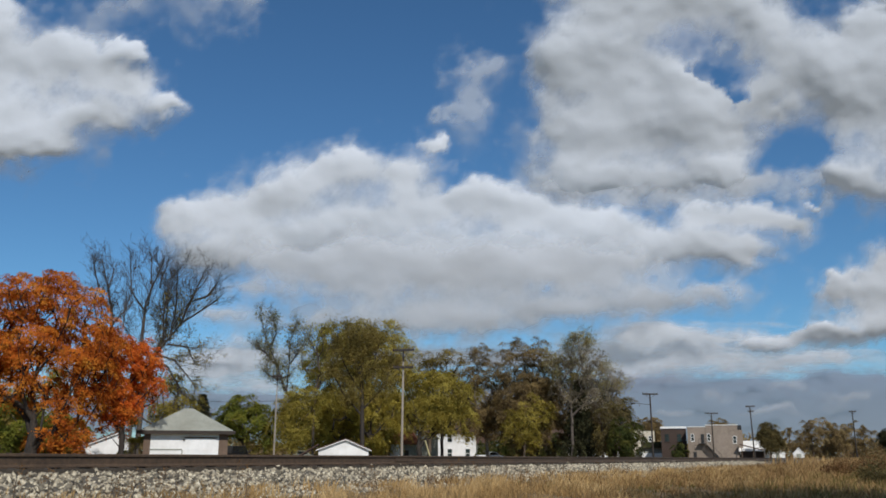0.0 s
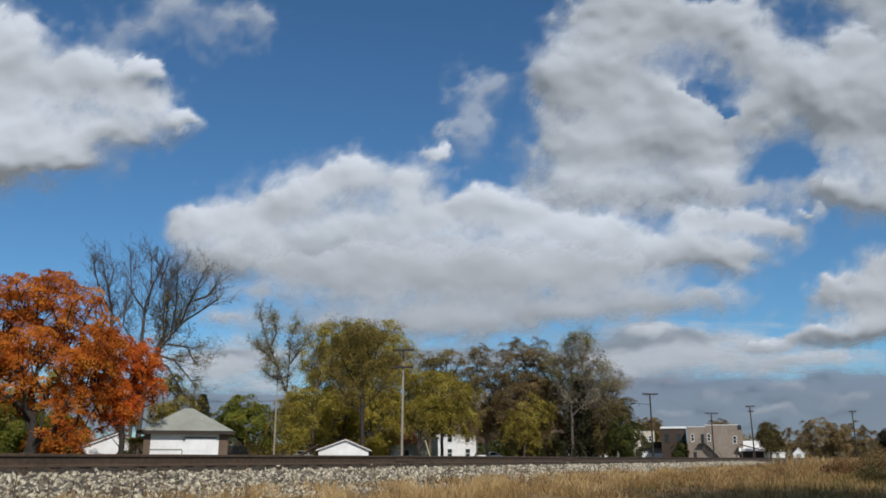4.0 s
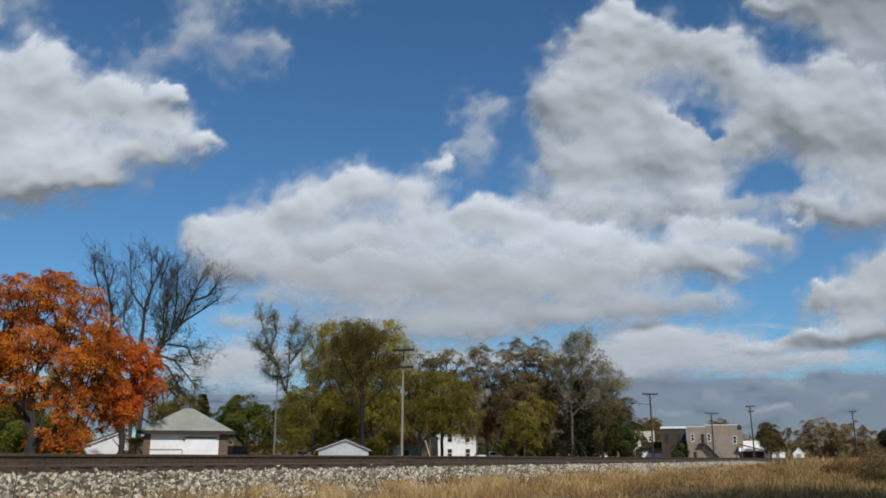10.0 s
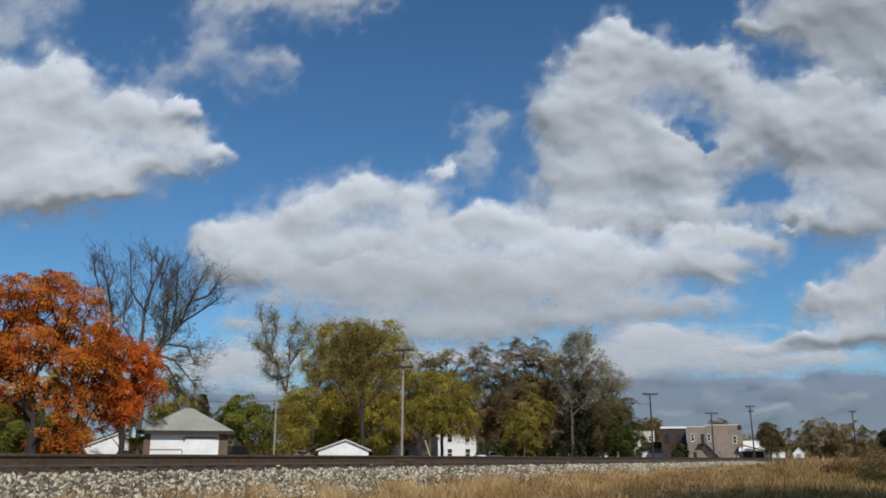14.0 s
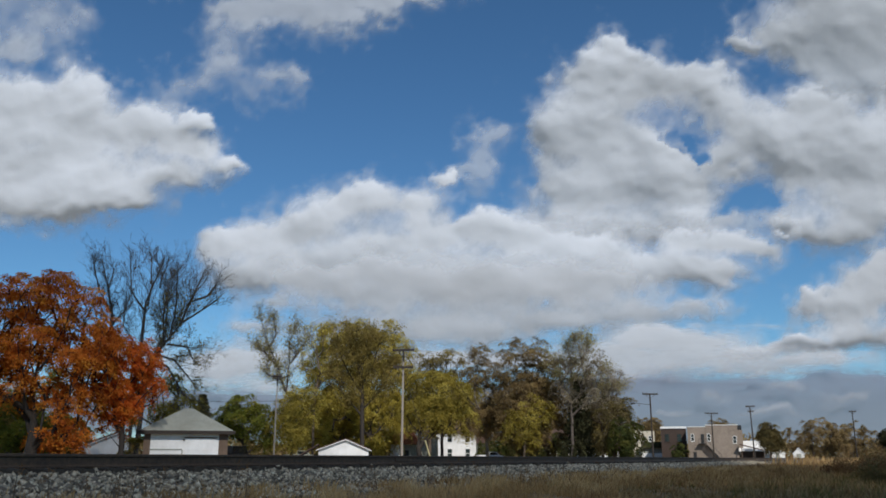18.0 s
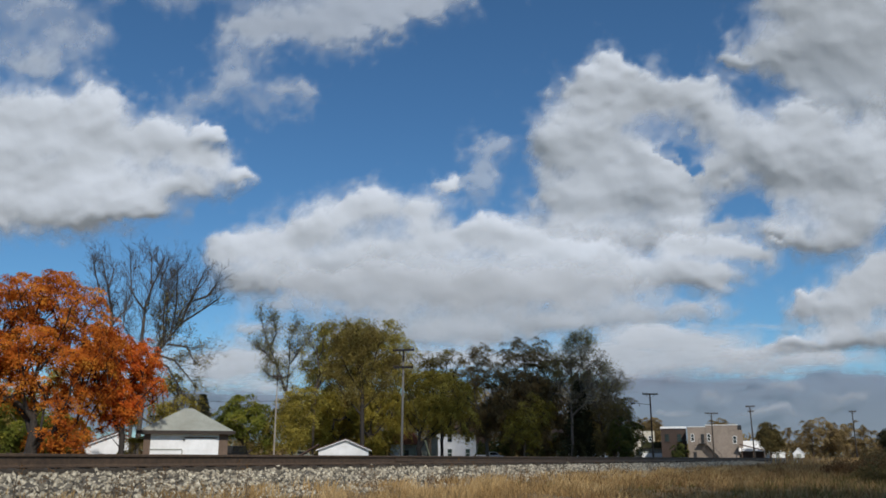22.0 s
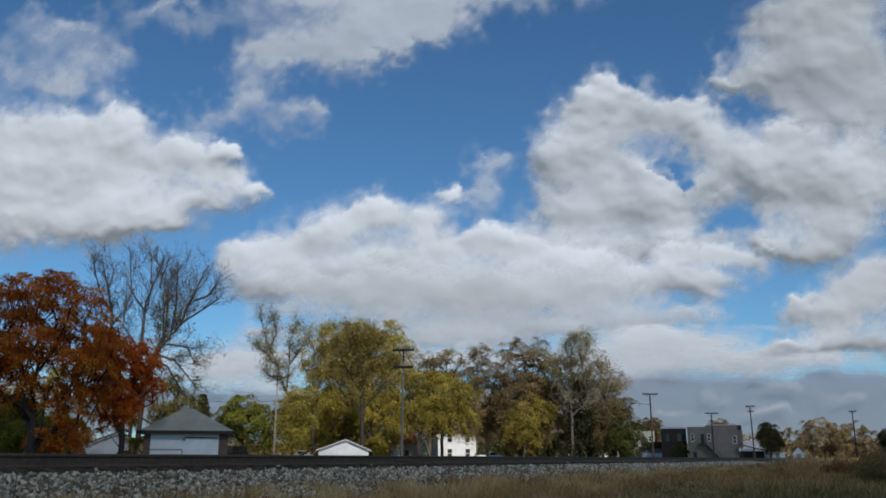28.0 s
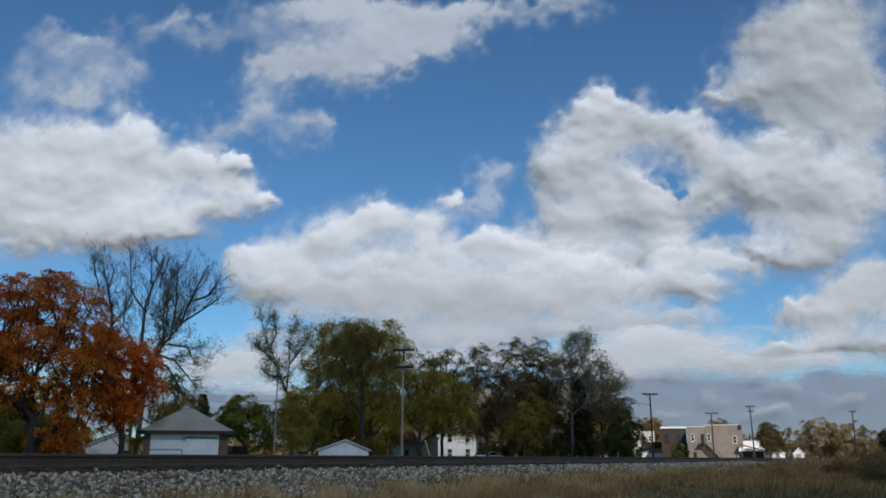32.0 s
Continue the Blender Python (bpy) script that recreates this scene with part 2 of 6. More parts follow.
def prism(bm, outline, y0, y1):
    """An outline of (x, z) points pushed from y0 to y1."""
    a = [bm.verts.new((x, y0, z)) for x, z in outline]
    b = [bm.verts.new((x, y1, z)) for x, z in outline]
    n = len(a)
    bm.faces.new(a)
    bm.faces.new(b[::-1])
    for i in range(n):
        bm.faces.new((a[i], b[i], b[(i + 1) % n], a[(i + 1) % n]))
    bmesh.ops.recalc_face_normals(bm, faces=bm.faces[:])
    return bm


# ---- smooth random fields ----
def lattice(ix, iy, iz, seed):
    h = (ix.astype(np.int64) * 374761393 + iy.astype(np.int64) * 668265263 + iz.astype(np.int64) * 2147483647 + seed * 974711) & 0xFFFFFFFF
    h = ((h ^ (h >> 13)) * 1274126177) & 0xFFFFFFFF
    h = h ^ (h >> 16)
    return (h & 0xFFFF) / 32767.5 - 1.0


def value_noise(x, y, seed=0):
    """Gradient noise, smooth and without a visible grid."""
    ix, iy = np.floor(x), np.floor(y)
    fx, fy = x - ix, y - iy
    sx, sy = fx * fx * fx * (fx * (fx * 6 - 15) + 10), fy * fy * fy * (fy * (fy * 6 - 15) + 10)
    z = np.zeros_like(ix)

    def corner(dx, dy):
        a = lattice(ix + dx, iy + dy, z, seed) * math.pi
        return np.cos(a) * (fx - dx) + np.sin(a) * (fy - dy)

    lo = corner(0, 0) * (1 - sx) + corner(1, 0) * sx
    hi = corner(0, 1) * (1 - sx) + corner(1, 1) * sx
    return 1.5 * (lo * (1 - sy) + hi * sy)


def fbm(x, y, octaves=5, gain=0.5, seed=0, billow=False):
    out, amp = np.zeros_like(x), 1.0
    for k in range(octaves):
        n = value_noise(x * 2.0 ** k + 17.3 * k, y * 2.0 ** k - 9.1 * k, seed + k)
        out += amp * (1 - 2 * np.abs(n) if billow else n)
        amp *= gain
    return out


# ---- clouds: bulging skins of vapour, laid out to fit the camera's view, drifting away before the wind ----
LEFT_PUFFS = [
    (-55.5, 15.8, 7.2, 6.2), (-48.2, 16.8, 6.6, 4.7), (-41.7, 18.8, 3.6, 3.2), (-42.3, 13.2, 7.9, 5.3), (-35.4, 13.9, 4.9, 3.8), (-29.8, 11.9, 4.3, 3.4),
    (-25.8, 9.5, 2.5, 1.6), (-47.6, 8.0, 8.5, 4.5), (-39.7, 7.3, 5.9, 2.5), (-33.1, 8.5, 4.6, 2.0), (-56.8, 7.3, 7.9, 5.3), (-64.7, 12.5, 9.9, 8.5),
    (-28.5, 14.8, 2.0, 1.3), (-46.9, 4.5, 9.2, 2.6), (-37.7, 5.5, 5.3, 1.6),
]
WISP_PUFFS = [
    (-9.5, 30.0, 8.5, 3.3), (-2.9, 32.3, 9.2, 3.6), (-14.7, 36.2, 14.5, 3.9), (-45.6, 26.3, 6.2, 4.6),
    (-50.2, 23.1, 5.3, 2.6), (-23.3, 27.0, 4.3, 4.9), (-18.7, 27.7, 7.2, 3.6), (-12.7, 27.0, 8.2, 3.4),
    (-6.8, 29.0, 8.2, 3.0), (-26.9, 21.7, 3.4, 5.9), (-21.6, 19.1, 4.9, 3.3), (-31.8, 19.1, 4.9, 3.6),
    (-16.7, 20.4, 3.6, 2.6), (-16.0, 33.3, 16.4, 4.9), (-6.2, 30.9, 7.6, 4.6), (14.8, 36.2, 8.5, 2.6),
    (-50.5, 31.0, 8.5, 3.9), (-55.5, 25.0, 7.2, 4.9), (-36.4, 32.9, 8.5, 3.3), (4.3, 34.9, 9.2, 2.6),
]
RIGHT_PUFFS = [
    (19.4, 22.9, 3.2, 3.0), (16.2, 19.1, 4.5, 3.8), (22.1, 19.1, 5.8, 4.6), (28.6, 19.8, 5.3, 3.7), (12.9, 13.2, 3.9, 4.3), (18.1, 12.5, 6.6, 5.3),
    (22.7, 7.3, 7.2, 4.3), (14.2, 6.0, 5.3, 3.9), (28.6, 6.6, 4.3, 3.7), (33.2, 17.1, 4.3, 4.3), (37.2, 12.7, 4.9, 3.8), (41.8, 15.8, 5.3, 4.6),
    (46.4, 13.2, 5.9, 5.9), (49.7, 7.3, 5.3, 5.9), (41.8, 8.5, 4.7, 4.6), (41.1, 2.7, 3.3, 2.4), (47.0, 2.0, 5.9, 2.8), (54.3, 12.5, 6.6, 9.2),
    (32.9, 9.9, 2.9, 2.6), (25.0, 11.2, 3.7, 3.4), (14.8, 2.4, 5.9, 2.2), (22.7, 2.2, 6.6, 2.2), (29.6, 2.7, 3.4, 2.0),
]
RIGHT_GAPS = [
    (27.9, 12.9, 1.3, 1.2), (30.6, 10.3, 1.7, 0.7), (36.4, 6.3, 2.2, 1.2), (34.6, 3.0, 1.1, 2.2),
]
UPPER_PUFFS = [
    (39.5, 25.4, 4.9, 3.0), (44.4, 24.4, 5.9, 5.1), (50.7, 25.0, 6.6, 6.9), (47.0, 19.1, 5.9, 3.0), (35.2, 23.9, 2.4, 1.3), (55.6, 21.1, 5.9, 7.9),
    (43.1, 31.6, 6.6, 4.6), (51.0, 34.9, 9.2, 6.6),
]
SHRED_PUFFS = [
    (5.3, 13.5, 4.1, 2.8), (3.5, 10.9, 3.3, 3.4), (4.0, 8.1, 2.8, 3.5), (7.3, 14.2, 3.4, 2.4), (1.8, 9.8, 2.2, 1.8),
]
BANK_PUFFS = [
    (-8.1, 6.0, 3.7, 2.6), (-12.7, 4.5, 5.1, 2.9), (-17.3, 2.6, 4.5, 2.9), (-21.9, 0.6, 4.3, 2.8), (-26.2, 0.1, 2.9, 2.5), (-2.9, 5.2, 3.2, 2.5),
    (0.1, 7.8, 1.2, 1.7), (-0.3, 1.4, 5.9, 3.4), (5.7, 2.4, 5.1, 2.8), (10.2, 0.7, 5.3, 3.2), (-8.8, -0.6, 8.5, 4.1), (-17.3, -2.6, 7.2, 3.0),
    (-23.3, -3.9, 4.6, 2.4), (1.1, -3.9, 7.9, 3.3), (10.9, -3.9, 7.2, 3.0), (16.8, 0.1, 5.3, 3.0), (21.4, -2.6, 6.6, 3.0), (27.3, -3.2, 5.9, 2.6),
    (28.6, 0.7, 3.8, 2.5), (33.2, 0.7, 3.2, 2.5), (37.2, 0.1, 3.0, 2.4), (39.7, 2.2, 1.4, 1.2), (31.9, -3.2, 4.3, 2.0),
]
LOW_PUFFS = [
    (-5.5, -2.7, 10.5, 2.6), (7.6, -3.1, 11.2, 2.6), (18.1, -3.5, 8.5, 2.3), (-16.0, -3.5, 7.2, 2.1),
    (19.4, -7.8, 7.2, 2.6), (26.0, -7.8, 6.6, 2.0), (31.3, -6.5, 4.6, 1.8), (-12.1, -4.5, 8.5, 2.8),
    (1.1, -4.4, 10.5, 2.8), (10.9, -4.7, 8.5, 2.5), (-20.0, -6.8, 5.3, 1.6), (-9.5, -6.5, 7.2, 3.0),
    (-0.3, -6.5, 9.9, 3.3), (7.6, -7.8, 8.5, 3.0), (16.8, -5.2, 7.2, 2.3), (-4.2, -9.8, 9.2, 2.3),
    (4.3, -10.4, 10.5, 2.0), (14.2, -8.8, 5.9, 1.6), (-23.3, -9.5, 4.6, 1.4), (-14.7, -10.4, 6.6, 2.0),
]
BRIDGE_PUFFS = [
    (14.2, 3.0, 5.9, 2.6), (20.1, 1.4, 5.9, 2.6), (27.3, 1.4, 5.9, 3.0), (33.9, 2.4, 4.6, 2.6), (39.8, 4.0, 5.3, 3.0),
]
EDGE_PUFFS = [
    (49.7, -5.2, 5.3, 3.9), (47.0, -7.2, 4.6, 2.6), (42.8, -6.8, 3.0, 1.8), (53.6, -2.6, 5.3, 4.6),
    (38.5, -11.8, 4.9, 1.6), (43.1, -10.8, 3.9, 1.3), (35.2, -12.9, 3.0, 1.0), (47.7, -10.4, 5.9, 1.6),
    (54.9, -10.4, 3.9, 2.6),
]
FAR_PUFFS = [
    (-23.9, -13.1, 7.2, 2.6), (-26.5, -15.0, 5.9, 1.6), (-21.9, -17.0, 9.2, 1.4), (22.7, -10.4, 7.2, 2.0),
    (30.6, -10.8, 9.2, 2.0), (24.0, -13.1, 10.5, 2.6), (34.6, -13.7, 10.5, 2.0), (20.8, -15.0, 7.9, 1.4),
    (45.7, -13.1, 7.9, 1.6), (22.1, -15.4, 1.5, 0.45), (7.6, -13.1, 17.1, 2.3), (-9.5, -13.7, 13.1, 2.6), (-38.4, -13.1, 10.5, 2.6),
    (-47.6, -17.0, 10.5, 2.0),
]
FAINT_PUFFS = [
    (31.6, -17.1, 1.7, 1.7), (40.5, -16.4, 4.6, 1.2), (35.9, -14.9, 5.3, 0.7), (26.7, -13.9, 6.6, 0.8), (45.7, -13.4, 4.6, 1.1), (37.2, -19.3, 5.9, 0.9),
    (26.0, -19.6, 3.9, 0.8), (47.0, -17.3, 3.9, 1.4), (-25.2, -13.7, 4.6, 2.6), (-23.3, -11.1, 3.9, 0.8), (-26.5, -16.4, 3.9, 0.7), (33.2, -13.1, 4.6, 0.9),
]
HAZE_PUFFS = [
    (47.0, -22.3, 19.7, 3.0), (51.5, -19.6, 16.4, 3.0), (33.9, -16.0, 27.6, 2.0), (7.6, -17.3, 17.1, 1.7),
    (20.8, -16.4, 13.1, 1.6), (0.0, -19.3, 59.1, 2.6), (37.2, -17.3, 17.1, 1.4), (0.0, -21.6, 59.1, 3.6),
    (-38.4, -19.0, 26.3, 2.3), (24.0, -20.0, 32.9, 2.0), (33.9, -18.0, 19.7, 1.8), (47.0, -15.7, 9.9, 2.0),
    (24.0, -18.3, 9.9, 1.4), (7.6, -18.3, 13.1, 2.0), (-23.9, -17.7, 16.4, 1.3), (-8.8, -19.0, 16.4, 1.6),
]


def cloud_field(u, v, puffs, gaps, seed, rough, squash=1.0):
    """How deep inside the cloud a point lies: below 0 outside, about 1 in the thick of it."""
    wu = u + rough * (1.6 * fbm(u / 6, v / 6, 3, 0.5, seed) + 0.55 * fbm(u / 1.6, v / 1.6, 4, 0.6, seed + 31))
    wv = v + rough * squash * (1.4 * fbm(u / 6, v / 6, 3, 0.5, seed + 57) + 0.55 * fbm(u / 1.6, v / 1.6, 4, 0.6, seed + 83))
    keep = np.zeros_like(u)
    for cx, cy, rx, ry in puffs:
        r2 = ((wu - cx) / rx) ** 2 + ((wv - cy) / ry) ** 2
        keep += np.exp(-1.7 * r2)
    d = keep - 0.24
    for cx, cy, rx, ry in gaps:
        r2 = ((wu - cx) / rx) ** 2 + ((wv - cy) / ry) ** 2
        d -= 1.5 * np.exp(-1.6 * r2)
    return d


def cloud_shell(depth, puffs, gaps, seed, rough, relief, squash, step=0.35, turn=STAND, frayed=0.7, lean=0.0):
    """Points, faces and thickness of a bulging skin of vapour, in hundredths of the depth across and up."""
    p = np.array(puffs)
    u0, u1 = (p[:, 0] - 2.2 * p[:, 2]).min(), (p[:, 0] + 2.2 * p[:, 2]).max()
    v0, v1 = (p[:, 1] - 2.2 * p[:, 3]).min(), (p[:, 1] + 2.2 * p[:, 3]).max()
    nu, nv = int((u1 - u0) / step) + 2, int((v1 - v0) / step) + 2
    u, v = np.meshgrid(np.linspace(u0, u1, nu), np.linspace(v0, v1, nv))
    d = cloud_field(u, v, puffs, gaps, seed, rough, squash)
    broad = [(cx, cy + 0.3 * ry, 1.4 * rx, 1.4 * ry) for cx, cy, rx, ry in puffs]      # full heads, receding bases
    soft = np.clip(cloud_field(u, v, broad, (), seed, 0.5 * rough, squash) + 0.24, 0, None)
    body = 1 - np.exp(-0.45 * soft)
    bulge = 4.8 * body + body * (0.75 * fbm(u / 7, v / 6, 4, 0.38, seed + 7))
    w = 1.0 - (bulge * relief + lean * v) * 0.01
    pts = np.stack([u * 0.01 * w, v * 0.01 * w, -w], -1).reshape(-1, 3) * depth
    idx = np.arange(nu * nv).reshape(nv, nu)
    f = np.stack([idx[:-1, :-1], idx[:-1, 1:], idx[1:, 1:], idx[1:, :-1]], -1).reshape(-1, 4)
    fray = 1 - frayed * np.tanh(1.6 * np.gradient(cloud_field(u, v, puffs, gaps, seed, 0.5 * rough, squash), step, axis=0))
    dd = np.where(d > 0, d * fray, d).reshape(-1)      # crisp heads, frayed undersides
    f = f[(dd[f] > -0.235).any(1)]
    used = np.unique(f)
    remap = np.full(nu * nv, -1)
    remap[used] = np.arange(len(used))
    return pts[used] @ np.array(turn.to_3x3()).T, remap[f], dd[used]


def cloud(depth, speed, puffs, material, label, gaps=(), seed=1, rough=1.0, relief=1.0, squash=1.0, veil=1.25, step=0.35, turn=STAND, frayed=0.7, lean=0.0):
    """A cloud whose bulk stands at that depth before the camera's place at T_REF; a torn thin veil hangs round it."""
    pts, faces, thick = cloud_shell(depth, puffs, gaps, seed, rough, relief, squash, step, turn, frayed, lean)
    centre = pts.mean(0)

    def skin(name, p, f, t, m):
        me = fast_mesh(name, p - centre, f, m, True)
        me.attributes.new("thickness", "FLOAT", "POINT").data.foreach_set("value", t.astype(np.float32))
        return me

    ob = tagged(new("cloud", skin("cloud", pts, faces, thick, material)), label, "cloud", "drifting clouds", "stuff")
    if veil:
        wide = [(cx, cy, rx * veil, ry * veil) for cx, cy, rx, ry in puffs]
        pv, fv, tv = cloud_shell(depth * 1.03, wide, gaps, seed + 400, rough * 1.9, relief * 0.5, squash, 0.45)
        child("veil", skin("veil", pv, fv, tv, M_VEIL), ob, "thin torn fringe of vapour")
    ob.location = Vector(centre) + Vector((0, 0, EYE))
    DRIFTS.append((ob, ob.location.copy(), speed))
    return ob


DRIFTS = []
# upper clouds stand farther off than lower ones, so they shade none of them
cloud(3640, 35.7, RIGHT_PUFFS, M_CLOUD, "towering white cumulus cloud with grey underside and blue gaps", RIGHT_GAPS, 3, frayed=0.85, lean=0.17)
# set farthest back; lean tips it away from the sun to grey it
cloud(3950, 39.5, UPPER_PUFFS, M_CLOUD, "grey underside of a broad cloud overhead", (), 73, lean=0.32, rough=1.0, relief=0.6)
cloud(3600, 35.7, LEFT_PUFFS, M_CLOUD, "broad white cumulus cloud with flat grey base", (), 21, frayed=0.92)
cloud(3450, 28.0, BRIDGE_PUFFS, M_LOW, "thin grey cloud joining two cumulus masses", (), 63, rough=1.1, relief=0.4, veil=0)
cloud(3700, 37.0, WISP_PUFFS, M_WISP, "thin torn white cloud shreds high in the blue sky", (), 5, rough=1.5, relief=0.4, veil=0)
cloud(3660, 35.7, SHRED_PUFFS, M_SHRED, "small torn shreds of white cloud", (), 45, rough=1.1, relief=0.4, veil=0)
cloud(3300, 20.3, BANK_PUFFS, M_CLOUD, "long bank of heaped white cumulus cloud", (), 8, rough=0.8, frayed=0.85)
cloud(2950, 14.5, LOW_PUFFS, M_LOW, "grey-white cloud layer below the cumulus bank", (), 13, rough=1.1, relief=0.5, squash=0.7, frayed=0.55)
cloud(3100, 15.9, EDGE_PUFFS, M_CLOUD, "small white cumulus heaps low in the sky", (), 17, rough=0.9, relief=0.7, lean=0.2)
cloud(2900, 2.4, FAR_PUFFS, M_FAR, "flat white cloud streaks near the horizon", (), 27, rough=0.8, relief=0.4, squash=0.35, veil=1.3)
cloud(2760, 1.2, FAINT_PUFFS, M_FAINT, "faint pale cloud patches low over the town", (), 91, rough=1.3, relief=0.3, squash=0.6, veil=0)
cloud(2800, 0.6, HAZE_PUFFS, M_HAZE, "blue-grey cloud sheet tinted as haze along the horizon", (), 35, rough=0.8, relief=0.12, squash=0.3, veil=0, frayed=0.0)


# Two unseen cloud heaps left of and behind the view, added to whiten the skylight.
for k, az in enumerate((235, 268)):
    rr = np.random.default_rng(600 + k)
    heaps = [(rr.uniform(-38, 38), rr.uniform(-20, 25), rr.uniform(8, 16), rr.uniform(5, 9)) for _ in range(12)]
    cloud(3000, 30.0, heaps, M_CLOUD, "unseen cumulus clouds added to whiten the skylight", (), 610 + 7 * k, veil=0, step=1.2, turn=pose(0, 0, 0, 125, 0, -az))

# Flat-based clouds overhead, out of view, added to shade and fill the scene.
SIDE = Vector((WIND.y, -WIND.x, 0))


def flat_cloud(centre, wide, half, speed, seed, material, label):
    """A flat-based cloud, added out of view; wide across the wind and half along it, from its centre at T_REF."""
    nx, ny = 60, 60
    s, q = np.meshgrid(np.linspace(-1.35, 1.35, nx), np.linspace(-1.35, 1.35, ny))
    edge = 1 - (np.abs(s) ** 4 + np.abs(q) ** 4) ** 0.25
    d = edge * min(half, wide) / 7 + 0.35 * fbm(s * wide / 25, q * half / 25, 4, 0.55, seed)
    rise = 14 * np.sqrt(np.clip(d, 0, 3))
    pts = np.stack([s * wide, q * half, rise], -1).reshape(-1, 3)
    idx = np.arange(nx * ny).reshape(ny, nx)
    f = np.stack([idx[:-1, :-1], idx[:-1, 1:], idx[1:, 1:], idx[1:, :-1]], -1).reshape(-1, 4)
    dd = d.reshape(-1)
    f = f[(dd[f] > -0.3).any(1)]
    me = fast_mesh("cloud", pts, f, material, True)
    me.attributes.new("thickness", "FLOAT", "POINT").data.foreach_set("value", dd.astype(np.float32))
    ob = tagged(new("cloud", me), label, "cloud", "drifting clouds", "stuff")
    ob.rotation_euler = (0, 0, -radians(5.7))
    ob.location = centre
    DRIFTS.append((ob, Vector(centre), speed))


def shading_cloud(t0, t1, x0, x1, seed, speed, material=M_SHADE):
    """One added to cross the sun: it shades the camera's place from t0 to t1 s, and x0 to x1 metres across the wind."""
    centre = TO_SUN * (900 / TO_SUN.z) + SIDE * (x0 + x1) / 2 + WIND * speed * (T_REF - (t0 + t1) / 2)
    flat_cloud(centre, (x1 - x0) / 2, (t1 - t0) / 2 * speed, speed, seed, material, "unseen cloud added to pass before the sun")


# times, widths and speeds fitted to the moving shade on the ground
shading_cloud(5.1, 7.3, -150, 24, 51, 24.0, M_HALF)
shading_cloud(11.4, 15.3, -150, -14, 52, 15.0)
shading_cloud(15.8, 21.5, -16, 34, 53, 28.0)
shading_cloud(20.4, 22.5, 5, 160, 59, 28.0)
shading_cloud(22.4, 40.0, -160, 170, 54, 15.0)
shading_cloud(-10.0, -5.0, -120, -20, 55, 17.0, M_VEIL)
# unseen glowing sheets, added to fill the shade with neutral light
flat_cloud((-150, 300, 1250), 1100, 650, 28.0, 56, M_FILLGLOW, "unseen glowing cloud sheet added as overhead fill light")
flat_cloud((1900, -300, 1250), 700, 900, 28.0, 57, M_FILLGLOW, "unseen glowing cloud sheet added as eastern fill light")
flat_cloud((-2000, -700, 1250), 600, 700, 28.0, 58, M_FILLGLOW, "unseen glowing cloud sheet added as western fill light")

# ---- ground and railway ----
TRACK_TURN = 27.5                      # the line runs off to the far right
NEAR_RAIL = 10.6                       # from the camera square to the near rail
TRK = Matrix.Rotation(radians(-TRACK_TURN), 4, "Z")   # local y along the line, local -x away from the camera


def on_track(n, s, z=0.0):
    """n metres square away from the camera, s metres along the line."""
    return TRK @ Vector((-n, s, z))


def ground_z(n):
    return np.interp(n, [-50, 2.7, 8.1, 9, 14.4, 15.5, 20, 60], [0.0, 0.0, 0.28, 0.3, 0.3, 0.24, 0.28, 0.3])


ns = np.concatenate([[-4200, -1000, -200, -50], np.arange(-20, 30, 0.7), [40, 60, 100, 200, 500, 1500, 4200]])
ss = np.concatenate([[-4200, -1000, -300, -100], np.arange(-40, 130, 1.0), [160, 250, 500, 1500, 4200]])
gn, gs = np.meshgrid(ns, ss)
near = np.exp(-((np.hypot(gn, gs)) / 200) ** 2)
gz = ground_z(gn) + near * (0.05 * fbm(gn / 3, gs / 3, 3, 0.5, 77))
c, s_ = math.cos(radians(-TRACK_TURN)), math.sin(radians(-TRACK_TURN))
gx, gy = -gn * c - gs * s_, -gn * s_ + gs * c
gi = np.arange(gn.size).reshape(gn.shape)
gf = np.stack([gi[:-1, :-1], gi[1:, :-1], gi[1:, 1:], gi[:-1, 1:]], -1).reshape(-1, 4)
ground = tagged(new("ground", fast_mesh("ground", np.stack([gx, gy, gz], -1).reshape(-1, 3), gf, M_SOIL, True)),
                "flat ground covered with dry brown grass", "ground", "", "structure")

# ballast bed: a low bank of crushed stone under the track
TIE_TOP = 0.63
bank = [(7.3, 0.245), (8.4, 0.30), (9.3, 0.435), (9.85, 0.515), (10.2, 0.545), (10.7, 0.555), (13.0, 0.56), (13.5, 0.525), (15.0, 0.24)]


def strip(name, outline, s0, s1, step, material, bumps=0.0, seed=5):
    ss_ = np.arange(s0, s1 + step, step)
    o = np.array(outline)
    n_, t_ = np.meshgrid(o[:, 0], ss_)
    z_ = np.tile(o[:, 1], (len(ss_), 1)) + bumps * fbm(n_ * 3, t_ * 3, 3, 0.5, seed)
    pts = np.stack([-n_ * c - t_ * s_, -n_ * s_ + t_ * c, z_], -1).reshape(-1, 3)
    i_ = np.arange(n_.size).reshape(n_.shape)
    f_ = np.stack([i_[:-1, :-1], i_[1:, :-1], i_[1:, 1:], i_[:-1, 1:]], -1).reshape(-1, 4)
    return fast_mesh(name, pts, f_, material, True)


fine_bank = [(n_, float(np.interp(n_, [b[0] for b in bank], [b[1] for b in bank]))) for n_ in np.arange(7.3, 15.01, 0.2)]
railbed = tagged(new("ballast_bank", strip("ballast_bank", fine_bank, -60, 140, 0.25, M_BALLAST, 0.02)),
                 "low bank of grey crushed-stone railway ballast", "railway bank", "", "structure")
